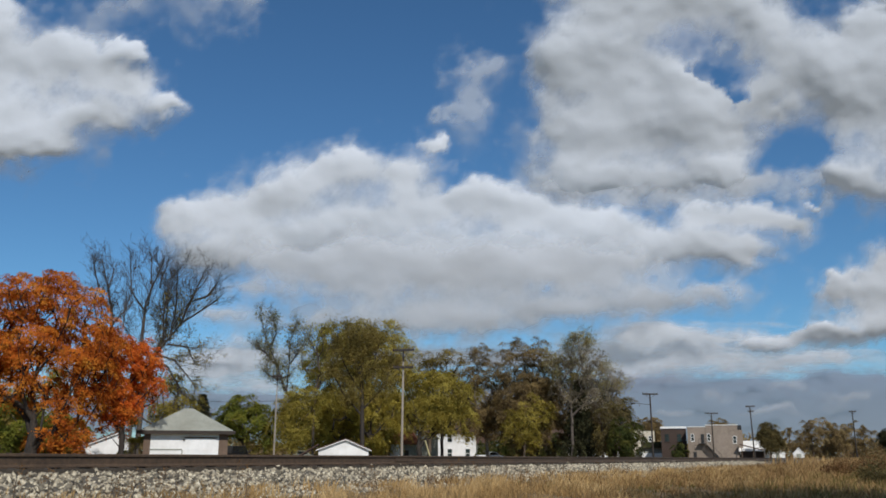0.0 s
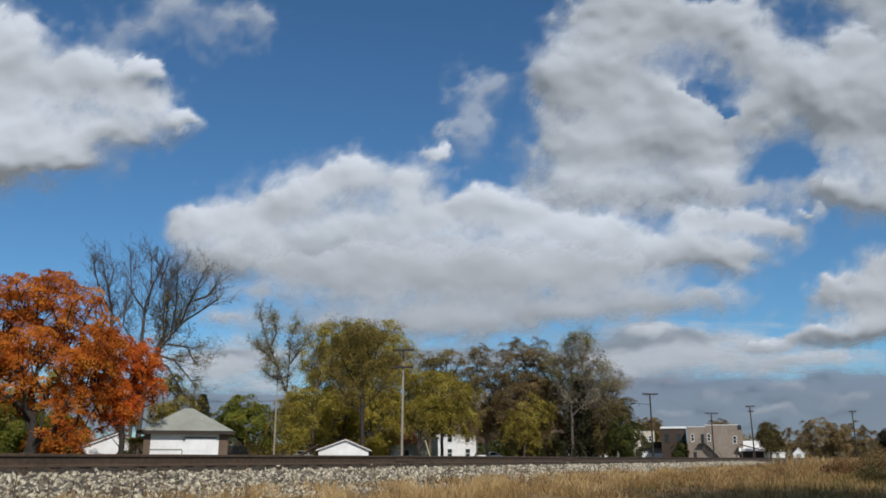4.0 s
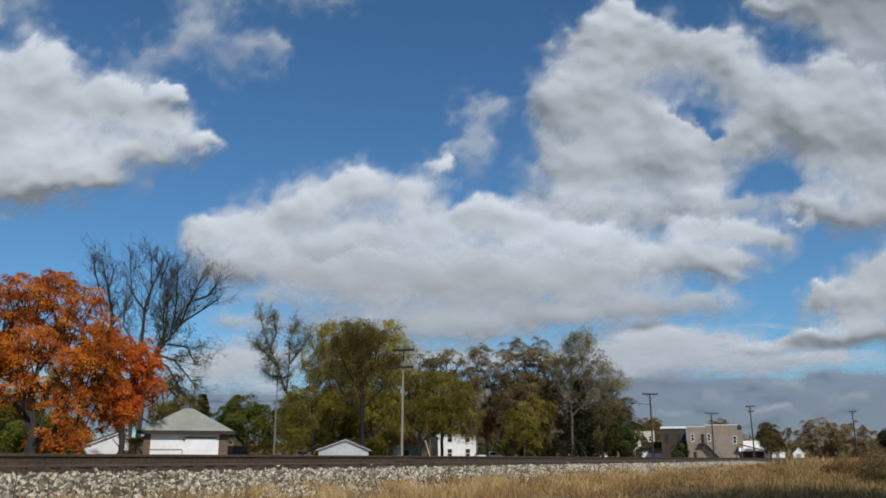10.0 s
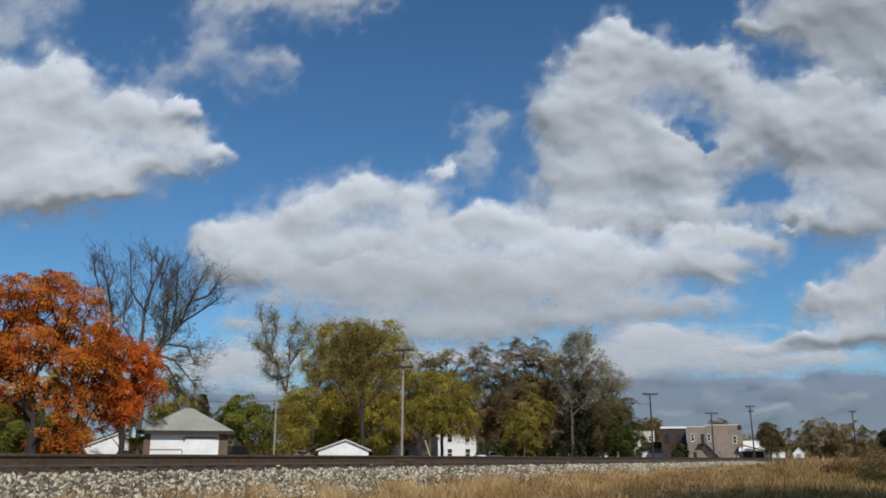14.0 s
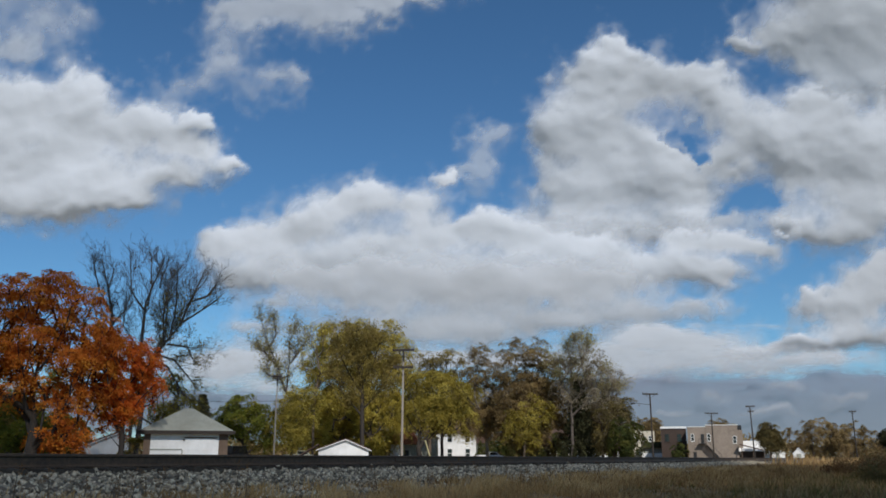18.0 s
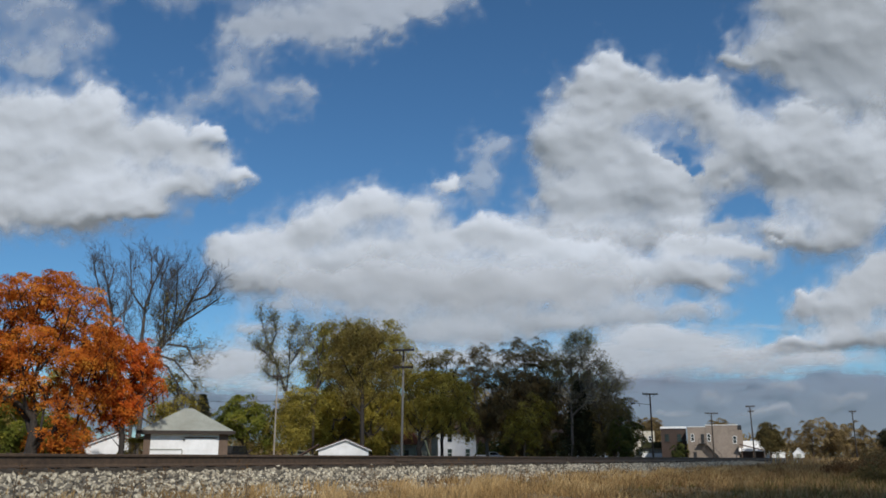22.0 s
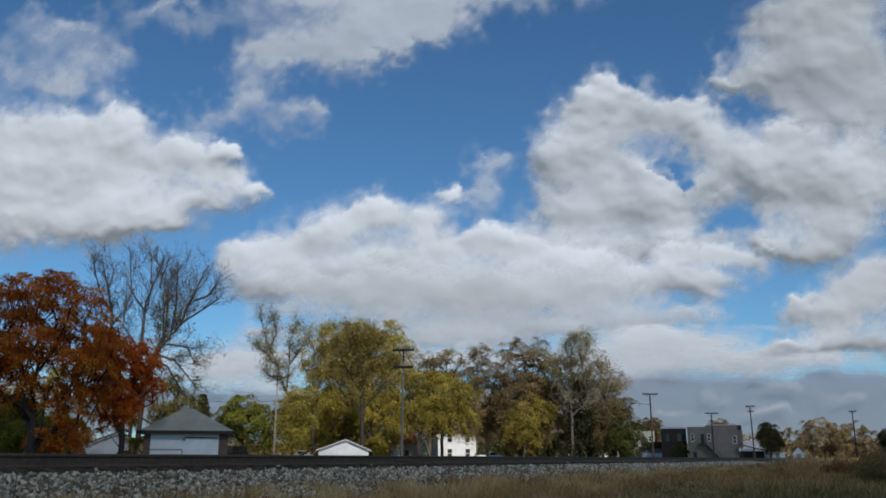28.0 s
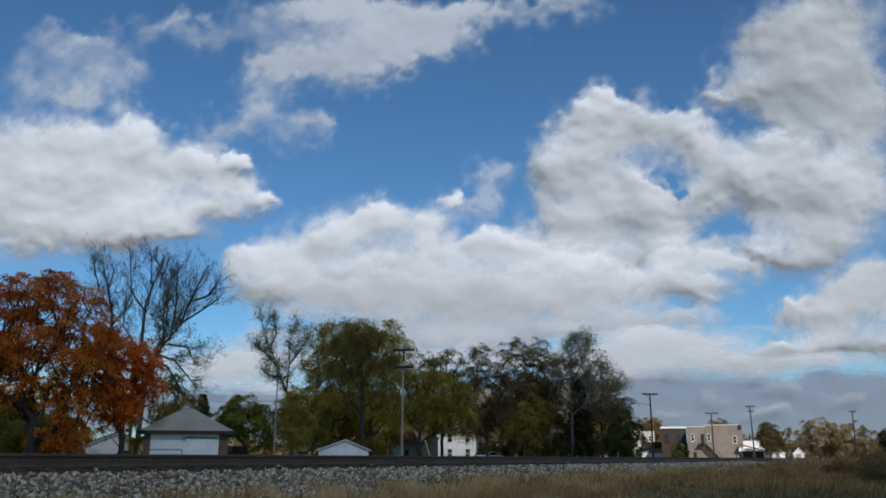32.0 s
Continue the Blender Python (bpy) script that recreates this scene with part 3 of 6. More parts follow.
far_bed = tagged(new("ballast_bank", strip("ballast_bank", bank, 140, 2500, 20, M_BALLAST)),
                 "distant bank of railway ballast", "railway bank", "", "structure")

RAIL_PARTS = {
    "rail_foot": [(-0.075, 0.0), (0.075, 0.0), (0.075, 0.012), (0.02, 0.03), (0.009, 0.045), (-0.009, 0.045), (-0.02, 0.03), (-0.075, 0.012)],
    "rail_web": [(-0.009, 0.0452), (0.009, 0.0452), (0.009, 0.1358), (-0.009, 0.1358)],
    "rail_head": [(-0.009, 0.136), (0.009, 0.136), (0.036, 0.15), (0.036, 0.18), (0.026, 0.188), (-0.026, 0.188), (-0.036, 0.18), (-0.036, 0.15)]}
for n_rail in (NEAR_RAIL, NEAR_RAIL + 1.5):
    rail = empty("rail", Matrix.Translation(on_track(n_rail, 0, TIE_TOP)) @ TRK, "rusty brown steel rail of the railway track", "rail",
                 "rails of the track")
    for nm, outline in RAIL_PARTS.items():
        part(nm, prism(bmesh.new(), outline, -120, 2500), M_RAIL, rail)
    for k in range(8):
        part("joint_bar", boxm(0.0095, 0.03, 6 + 11.9 * k, 6.9 + 11.9 * k, 0.048, 0.132, bevel=0.004), M_RAIL, rail)


# ---- trees ----
def tube_arrays(p0, p1, r0, r1, sides):
    d = p1 - p0
    d = d / (np.linalg.norm(d, axis=1, keepdims=True) + 1e-9)
    ref = np.where(np.abs(d[:, 2:3]) > 0.9, np.array([[1.0, 0, 0]]), np.array([[0, 0, 1.0]]))
    a = np.cross(d, ref)
    a /= np.linalg.norm(a, axis=1, keepdims=True)
    b = np.cross(d, a)
    ang = np.arange(sides) * 2 * math.pi / sides
    ring = np.cos(ang)[None, :, None] * a[:, None, :] + np.sin(ang)[None, :, None] * b[:, None, :]
    lo = p0[:, None, :] + ring * r0[:, None, None]
    hi = p1[:, None, :] + ring * r1[:, None, None]
    verts = np.concatenate([lo, hi], 1).reshape(-1, 3)
    k = np.arange(sides)
    f = np.stack([k, (k + 1) % sides, (k + 1) % sides + sides, k + sides], -1)
    return verts, (f[None] + (np.arange(len(p0)) * 2 * sides)[:, None, None]).reshape(-1, 4)


def in_blobs(rng, blobs, count, hollow=0.0):
    w = np.array([rx * rx * rz for _, _, rx, rz in blobs])
    pick = rng.choice(len(blobs), count, p=w / w.sum())
    g = rng.normal(size=(count, 3))
    g /= np.linalg.norm(g, axis=1, keepdims=True)
    r = (hollow + (1 - hollow) * rng.random(count)) ** (1 / 2.2)
    b = np.array(blobs)[pick]
    return np.stack([b[:, 0] + g[:, 0] * r * b[:, 2], g[:, 1] * r * b[:, 2] * 0.9, b[:, 1] + g[:, 2] * r * b[:, 3]], -1)


def grow(rng, targets, trunk_top, trunk_lean, upward=0.5, wiggle=0.12, seglen=1.0):
    """Joins each target to the nearest limb already there; gives the nodes, their parents and their loads."""
    k = max(3, int(trunk_top / 0.7))
    zs = np.linspace(0, trunk_top, k)
    nodes = [np.array([trunk_lean * (z / trunk_top) ** 2 + rng.normal() * 0.05, rng.normal() * 0.05, z]) for z in zs]
    parents = [-1] + list(range(k - 1))
    order = np.argsort(np.linalg.norm(targets - nodes[-1], axis=1))
    P = np.zeros((len(nodes) + len(targets) * 8, 3))
    P[:k] = nodes
    path = np.zeros(len(P))
    path[:k] = zs
    n = k
    ends = np.zeros(len(P), bool)
    for i in order:
        t = targets[i]
        q = P[:n]
        d = np.linalg.norm(q - t, axis=1)
        below = np.clip(q[:, 2] - (t[2] - upward * np.hypot(q[:, 0] - t[0], q[:, 1] - t[1])), 0, None)
        cost = d + 0.12 * path[:n] + 1.6 * below
        cost[: max(1, k // 3)] += 3
        j = int(np.argmin(cost))
        steps = min(8, max(1, int(d[j] / seglen)))
        start = P[j].copy()
        prev = j
        for m_ in range(1, steps + 1):
            x = m_ / steps
            pos = start + (t - start) * x
            pos = pos + np.array([0, 0, 0.10 * d[j] * (4 * x * (1 - x)) * (-0.3 if upward > 0.3 else 0.6)])
            if m_ < steps:
                pos = pos + rng.normal(size=3) * wiggle * d[j] / steps
            P[n] = pos
            path[n] = path[prev] + d[j] / steps
            parents.append(prev)
            prev = n
            n += 1
        ends[n - 1] = True
    par = np.array(parents)
    load = np.zeros(n)
    hasc = np.zeros(n, bool)
    hasc[par[1:]] = True
    load[~hasc] = 1
    for i in range(n - 1, 0, -1):
        load[par[i]] += load[i] if par[i] >= 0 else 0
    return P[:n], par, load, ends[:n]


def unit(v):
    return v / (np.linalg.norm(v, axis=1, keepdims=True) + 1e-9)


def leaf_mesh(rng, centres, size, spread, per, flat=0.8, material=None, facing=None):
    """Leaves scattered round centres; with facing, each centre bears a flat spray whose leaves lie roughly square to it."""
    per, size = max(2, int(per * 1.6)), size * 0.64
    n = len(centres) * per
    g = np.clip(rng.normal(size=(n, 3)), -1.7, 1.7)
    a = unit(rng.normal(size=(n, 3)))
    if facing is None:
        p = np.repeat(centres, per, 0) + g * spread * np.array([1, 1, flat])
        b = unit(np.cross(a, rng.normal(size=(n, 3))))
    else:
        f = np.repeat(unit(facing), per, 0)
        off = g * spread
        off -= f * (off * f).sum(1, keepdims=True) * 0.72
        off[:, 2] -= 0.25 * (off ** 2).sum(1) / spread
        p = np.repeat(centres, per, 0) + off
        lie = unit(f + 0.5 * rng.normal(size=(n, 3)))
        a = unit(a - lie * (a * lie).sum(1, keepdims=True))
        b = np.cross(lie, a)
    s = size * (0.6 + 0.8 * rng.random((n, 1)))
    v = np.stack([p - a * s, p - b * s * 0.62 + a * s * 0.3, p + b * s * 0.62 + a * s * 0.8], 1).reshape(-1, 3)
    return fast_mesh("crown", v, np.arange(3 * n).reshape(-1, 3), material)


def bough_targets(rng, blobs, boughs, sprays, radius, thick=0.55):
    """Boughs keep their distance from one another; each carries a drooping tier of leafy sprays."""
    cand = in_blobs(rng, blobs, boughs * 14, 0.35)
    gap = 2.6 * radius
    while True:
        keep = []
        for q in cand:
            if not keep or np.min(np.linalg.norm((np.array(keep) - q) * np.array([1, 0.8, 1.5]), axis=1)) > gap:
                keep.append(q)
            if len(keep) >= boughs:
                break
        if len(keep) >= boughs or gap < 0.25:
            break
        gap *= 0.86
    keep = np.repeat(np.array(keep), sprays, 0)
    off = np.clip(rng.normal(size=keep.shape), -1.5, 1.5) * radius * np.array([1, 1, thick])
    off[:, 2] -= 0.12 * (off[:, 0] ** 2 + off[:, 1] ** 2) / radius
    return keep + off


def tree(x, y, blobs, leaf, label, seed, tips=240, per=40, size=0.16, spread=0.55, trunk=0.3, top=None, lean=0.0, bark=None,
         bare_tips=0, base=0.3, leaf_share=1.0, upward=0.5, group="trees of the town", twig=0.012, low=0.0, wiggle=0.12, torn=-0.22, tier=0.62, fan=0.62, deep=1.0):
    rng = np.random.default_rng(seed)
    high = max(b[1] + b[3] for b in blobs)
    top = top or 0.45 * high
    ob = empty("tree", pose(x, y, base - 0.05), label, "tree", group)
    if tier:
        targets = bough_targets(rng, blobs, max(5, (tips + bare_tips) // 8), 8, tier, 0.5 if y < 90 else 0.85)
        targets[:, 1] *= deep * (0.45 + 0.75 * targets[:, 2] / high)       # the crown overhangs its lower boughs
    else:
        targets = in_blobs(rng, blobs, tips + bare_tips, 0.25)
    targets = targets[targets[:, 2] > 0.6]
    tatter = fbm(targets[:, 0] / 1.5 + 0.5 * targets[:, 1], targets[:, 2] / 2.6, 2, 0.5, seed + 900)
    targets = targets[tatter > torn]
    P, par, load, ends = grow(rng, targets, top, lean, upward, wiggle)
    r = np.maximum(twig, trunk * (load / load[0]) ** 0.5)
    r[0] *= 1.25
    child_i = np.arange(1, len(P))
    p0, p1, r0, r1 = P[par[child_i]], P[child_i], r[par[child_i]], r[child_i]
    r0 = np.minimum(r0, r1 * 1.6 + 0.01)
    allv, allf, off = [], [], 0
    for sides, sel in ((7, r1 > 0.08), (4, (r1 <= 0.08) & (r1 > 0.03)), (3, r1 <= 0.03)):
        if sel.any():
            v, f = tube_arrays(p0[sel], p1[sel], r0[sel], r1[sel], sides)
            allv.append(v)
            allf.append(f + off)
            off += len(v)
    child("trunk", fast_mesh("trunk", np.concatenate(allv), np.concatenate(allf), bark or M_BARK, True), ob)
    if leaf is not None:
        tipsp = P[ends]
        tipsp = tipsp[rng.random(len(tipsp)) < leaf_share]
        if low:
            tipsp = tipsp[tipsp[:, 2] < low]
        if tier:
            hub = np.array([(P[ends][:, 0]).mean(), 0, 0.55 * high])
            facing = unit(tipsp - hub) * np.array([1, 1, 0.5]) + np.array([0, 0, 0.75]) + 0.3 * rng.normal(size=tipsp.shape)
            crown = child("crown", leaf_mesh(rng, tipsp, size, spread * fan, per, 0.8, leaf, facing), ob)
        else:
            crown = child("crown", leaf_mesh(rng, tipsp, size, spread, per, 0.8, leaf), ob)
        SWAY.append((crown, seed))
    return ob


SWAY = []
tree(-28.9, 62, [(0.1, 12.5, 2.2, 1.4), (-2.7, 11.6, 1.9, 1.6), (3.0, 11.0, 1.5, 1.6), (-2.7, 8.3, 2.4, 2.0), (0.5, 8.9, 2.2, 1.6), (3.7, 8.3, 1.8, 1.8),
                 (-1.5, 5.7, 2.3, 1.3), (1.3, 5.5, 2.0, 1.4), (3.3, 5.2, 1.6, 1.4), (2.6, 2.6, 1.3, 0.9),
                 (-5.2, 8.9, 2.5, 3.7), (-4.7, 5.6, 2.0, 1.7)], M_ORANGE,
     "broad sugar maple in bright orange autumn leaf", 1, 1040, 72, 0.135, 0.52, 0.42, 3.2, bark=M_BARK_SHADED, torn=-0.5, twig=0.03, upward=1.0, deep=1.5)
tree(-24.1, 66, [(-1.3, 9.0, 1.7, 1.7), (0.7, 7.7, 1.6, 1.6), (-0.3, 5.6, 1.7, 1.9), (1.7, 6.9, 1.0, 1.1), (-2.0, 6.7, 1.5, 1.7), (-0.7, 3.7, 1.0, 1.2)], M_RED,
     "small maple with red-orange autumn leaves", 2, 360, 80, 0.13, 0.5, 0.22, 3.4, bark=M_BARK_SHADED, torn=-0.4, twig=0.022, upward=0.8, deep=1.3)
tree(-28.7, 90, [(-0.4, 6.8, 2.6, 2.3), (-1.6, 5.9, 2.0, 1.7), (1.8, 5.4, 2.0, 1.6)], M_YOLIVE, "olive-brown tree thinning in autumn", 5, 200, 60, 0.13, 0.6)
tree(-25.1, 72, [(-0.3, 2.7, 1.0, 1.7), (-0.6, 1.7, 0.8, 1.0)], M_YELLOW, "small yellow-leaved sapling by the garage", 6, 60, 60, 0.1, 0.4, 0.06, 1.2, tier=0.3)
tree(-27.9, 64.5, [(0.1, 1.7, 1.7, 1.2), (-1.4, 1.5, 1.3, 0.9)], M_ORANGE, "low orange-yellow shrub under the maple", 7, 80, 90, 0.1, 0.4, 0.05, 0.8, torn=-0.45, tier=0.35)
tree(-38.1, 78, [(-0.9, 4.4, 3.0, 2.6), (1.7, 3.2, 2.3, 2.2), (-2.9, 3.7, 2.5, 2.5)], M_GREEN, "dark green-brown bushes behind the maple", 9, 200, 90, 0.15, 0.6, 0.12, 1.5, torn=-0.45)
tree(-22.5, 100, [(-0.1, 5.1, 3.1, 2.0), (-2.3, 4.3, 1.8, 1.5), (2.2, 4.3, 1.8, 2.0)], M_GREEN, "round green tree turning yellow", 8, 280, 90, 0.16, 0.6)
tree(-16.5, 112, [(0.1, 16.4, 1.4, 1.9), (-0.7, 14.0, 1.0, 1.5), (0.4, 12.5, 1.6, 1.8)], M_YELLOW, "slender tree with sparse yellowish top leaves", 36, 90, 30, 0.14, 0.55, 0.16, 9.0, upward=1.2)
tree(-9.6, 116, [(-5.2, 16.0, 2.5, 2.1), (-1.4, 16.2, 2.9, 2.3), (3.0, 16.2, 2.4, 2.1), (-7.0, 12.5, 2.1, 2.9), (-2.8, 12.5, 3.6, 3.0), (2.5, 12.5, 2.9, 2.9),
                 (4.6, 15.3, 1.1, 1.9), (-5.7, 8.0, 2.9, 3.0), (-0.5, 8.0, 3.2, 3.2), (3.3, 7.9, 1.7, 3.5), (-7.1, 3.9, 2.1, 1.6), (0.8, 3.6, 1.3, 1.5)],
     M_YELLOW, "large yellow-green tree with a full round crown", 10, 960, 84, 0.165, 0.85, 0.36, 6.5, bark=M_BARK_SHADED, torn=-0.4, upward=1.0)
tree(-17.2, 100, [(-0.1, 4.7, 2.1, 2.7), (-2.6, 2.8, 1.9, 1.4), (1.3, 6.6, 1.8, 2.3)], M_YOLIVE, "low bushy yellow-green tree", 11, 240, 70, 0.15, 0.7, trunk=0.15, torn=-0.45)
tree(-2.8, 105, [(1.3, 10.0, 2.5, 1.9), (3.3, 8.3, 2.5, 2.2), (0.5, 7.1, 2.4, 2.6), (4.6, 5.8, 1.8, 2.2), (1.3, 5.4, 2.8, 1.1), (-0.5, 8.7, 1.4, 2.9)], M_YOLIVE,
     "yellow-green tree with an uneven crown", 12, 440, 76, 0.15, 0.75, 0.30, 3.5, bark=M_BARK_SHADED, upward=0.9)
tree(-0.1, 112, [(0.6, 13.4, 1.5, 1.3), (-1.3, 12.6, 1.5, 1.5), (-0.2, 11.0, 1.8, 1.6)], M_OLIVE, "brown-olive tree with a thin ragged top", 37, 200, 44, 0.14, 0.55, 0.2, 8.0, bark=M_BARK_SHADED, upward=1.0)
tree(6.0, 120, [(-0.8, 14.2, 1.8, 1.6), (-2.8, 12.5, 1.4, 1.6), (0.9, 11.8, 2.0, 1.7), (-2.2, 9.8, 1.1, 1.6), (0.4, 8.1, 2.0, 2.2), (-0.9, 5.3, 2.6, 1.7)], M_BROWN,
     "brown-leaved tree with a pale trunk", 13, 470, 56, 0.15, 0.65, 0.22, 8.5, bark=M_BARK_PALE, upward=0.9, wiggle=0.05)
tree(10.7, 115, [(-1.2, 14.4, 1.5, 1.5), (1.5, 14.0, 2.1, 2.0), (4.1, 12.5, 1.5, 1.8), (-0.5, 11.0, 2.7, 2.1), (2.9, 10.0, 2.4, 2.4), (-1.7, 7.7, 2.1, 2.4),
                 (1.7, 7.0, 2.8, 2.4), (4.6, 6.6, 1.2, 2.1), (0.1, 3.9, 3.1, 1.6)], M_BROWN,
     "dense oak with brown autumn leaves", 14, 760, 66, 0.15, 0.62, bark=M_BARK_SHADED, torn=-0.4, upward=0.8)
tree(10.4, 112.5, [(1.7, 6.7, 2.0, 1.7), (-0.2, 4.7, 2.4, 1.9), (2.0, 3.6, 1.7, 1.3)], M_YOLIVE, "small tree with yellow-green leaves", 15, 220, 56, 0.15, 0.6, trunk=0.16)
tree(21.0, 116, [(-0.3, 8.5, 2.4, 2.6), (1.0, 6.8, 2.2, 2.8)], M_DUSK, "brown-olive tree with a thinning crown", 17, 200, 50, 0.15, 0.6, trunk=0.2)
tree(21.6, 104, [(-0.2, 2.9, 1.5, 2.0), (0.6, 2.4, 1.1, 1.7)], M_DKGREEN, "dense dark green tree beside a house", 18, 150, 80, 0.15, 0.5, trunk=0.2)
tree(20.6, 106, [(0.4, 5.6, 1.9, 1.9), (1.6, 3.8, 1.4, 1.9), (-0.5, 3.2, 1.9, 1.8)], M_DUSK, "round brown-olive tree by the street", 21, 200, 70, 0.15, 0.6, trunk=0.18)
tree(16.0, 109, [(0.9, 14.7, 1.7, 1.1), (-0.6, 12.6, 1.1, 1.3), (2.3, 12.9, 1.6, 1.6), (3.8, 10.4, 2.3, 1.8), (5.4, 10.4, 0.9, 1.3), (2.3, 8.1, 2.0, 2.0), (-0.7, 8.8, 1.1, 1.6),
                 (4.3, 7.4, 2.0, 1.6)], M_GREYLEAF, "tall grey-brown sycamore with pale limbs", 32, 300, 36, 0.14, 0.6, 0.18, 8.0, bark=M_BARK_GREY, bare_tips=60, wiggle=0.04, upward=0.9)
# dark bushes added to imitate the deep shade under the trees
for hx, hy, hs_ in ((8.6, 142, 70), (12.6, 141, 71), (16.4, 132, 72)):
    tree(hx, hy, [(-1.3, 1.8, 1.8, 1.6), (1.2, 2.1, 1.9, 1.8)], M_DKGREEN, "dark green bushes standing in for tree shade", hs_, 130, 70, 0.17, 0.5, 0.1, 1.0)
tree(51.1, 192, [(0.0, 1.9, 1.2, 1.5)], M_DKGREEN, "round dark green bush before a brick wall", 33, 70, 50, 0.2, 0.45, 0.1, 1.0, torn=-2)
tree(-47.5, 95, [(0.0, 5.5, 4.5, 4.0), (4.5, 7.5, 3.5, 3.5), (2.0, 3.0, 5.0, 2.5)], M_YOLIVE, "olive-brown tree behind the maple", 34, 220, 70, 0.18, 0.8)
# trees behind and between the houses close the row down to the ground
tree(-14.3, 122, [(-3.3, 6.0, 4.3, 4.7), (1.4, 6.3, 4.7, 4.7), (5.7, 6.3, 3.2, 5.1), (-6.4, 5.2, 2.8, 3.9)], M_YOLIVE, "brown-olive tree in the shade of larger ones", 22, 330, 90, 0.2, 0.9, torn=-0.45)
tree(-2.0, 128, [(-2.9, 9.3, 3.3, 5.0), (2.0, 9.5, 4.4, 4.8), (6.2, 8.8, 3.4, 4.0)], M_YOLIVE, "olive-leaved tree over the house roofs", 23, 300, 80, 0.2, 0.9, 0.3, 6.0, torn=-0.45)
tree(10.9, 121, [(-1.2, 8.0, 2.8, 3.4), (2.0, 9.0, 3.4, 4.2), (3.2, 4.0, 3.0, 3.0), (-0.7, 5.5, 3.1, 3.1)], M_BROWN, "dense brown-leaved tree behind the oak", 24, 300, 90, 0.2, 0.8, torn=-0.45)
for k, (bx, bl, m_) in enumerate([(-20.4, [(-0.2, 7.4, 7.4, 5.9), (-3.3, 4.8, 5.3, 3.7), (3.0, 5.3, 5.3, 4.0)], M_YOLIVE),
                                  (-9.9, [(-0.1, 6.9, 6.4, 5.8), (-3.2, 4.3, 5.3, 3.7), (3.1, 4.8, 5.3, 4.0)], M_OLIVE),
                                  (1.7, [(0.0, 9.5, 7.5, 5.9), (-3.2, 6.9, 5.3, 3.7), (3.2, 7.4, 5.3, 4.0)], M_OLIVE),
                                  (12.2, [(0.1, 7.9, 7.5, 6.9), (-3.1, 5.3, 5.3, 3.7), (3.3, 5.8, 5.3, 4.0)], M_BROWN),
                                  (21.7, [(0.2, 7.9, 6.4, 6.9), (-3.0, 5.3, 5.3, 3.7), (3.3, 5.8, 5.3, 4.0)], M_BROWN),
                                  (30.2, [(-0.7, 6.4, 3.8, 5.0), (-3.0, 4.3, 3.8, 3.7)], M_OLIVE)]):
    tree(bx, 166, bl, m_, "broad brown-olive tree behind the houses", 25 + k, 170, 70, 0.3, 1.3, torn=-0.45, tier=0)
for i, (tx, ty, bl, lf, lb) in enumerate([
        (96.3, 230, [(0.6, 7.0, 7.6, 4.6), (-4.0, 5.6, 4.4, 4.3), (2.5, 3.5, 6.0, 2.5)], M_BROWN, "rust-brown tree behind the field"),
        (-44.0, 84, [(0, 3.6, 5.0, 2.6), (5.0, 3.0, 4.0, 2.2)], M_OLIVE, "dark olive bushes behind the maple"),
        (-40.5, 86, [(0, 2.8, 4.2, 2.0), (3.5, 2.2, 2.5, 1.5)], M_GREEN, "green-brown bushes behind the maple"),
        (72.8, 232, [(0.0, 7.9, 3.0, 2.3), (2.5, 7.0, 2.4, 2.0)], M_BROWN, "brown treetop behind a tan building"),
        (56.0, 236, [(0.0, 8.2, 2.2, 2.4)], M_BROWN, "red-brown treetop behind a brick building"),
        (108.9, 235, [(-1.0, 5.6, 7.2, 4.1), (4.9, 4.8, 4.5, 3.7), (-2.0, 2.8, 6.0, 2.2)], M_BROWN, "brown tree behind the field"),
        (69.0, 186, [(-0.3, 5.7, 0.8, 1.5), (0.7, 4.4, 0.9, 0.8)], M_DUSK, "dark olive tree before white sheds"),
        (104.3, 210, [(2.8, 5.0, 1.4, 2.2)], M_SPRUCE, "dark evergreen at the field edge")]):
    tree(tx, ty, bl, lf, lb, 40 + i, 220, 90, 0.22, 0.8 if ty > 100 else 0.6, 0.2, tier=1.0, torn=-0.6, twig=0.02)


def spruce(x, y, high, wide, label, seed, base=0.3):
    """An evergreen: whorls of drooping boughs on one straight stem."""
    rng = np.random.default_rng(seed)
    ob = empty("evergreen_tree", pose(x, y, base - 0.05), label, "tree", "trees of the town")
    part("trunk", tube(bmesh.new(), (0, 0, 0), (0, 0, high), 0.22, 0.02), M_BARK, ob)
    cs = []
    for z in np.arange(0.12 * high, high, 0.4):
        r = wide * (1 - z / high) ** 0.8 * (0.75 + 0.4 * rng.random())
        for a in np.arange(0, 6.28, 0.55) + rng.random():
            for q in np.arange(0.25, 1.01, 0.18):
                cs.append((r * q * math.cos(a), r * q * math.sin(a), z - 0.35 * r * q))
    child("crown", leaf_mesh(rng, np.array(cs), 0.2, 0.18, 10, 0.6, M_SPRUCE), ob)
    return ob


spruce(-30.3, 110, 8.4, 3.0, "dark evergreen behind a garage", 61)
spruce(17.2, 110.5, 10.4, 2.9, "dark spruce with bare pale branches", 62)


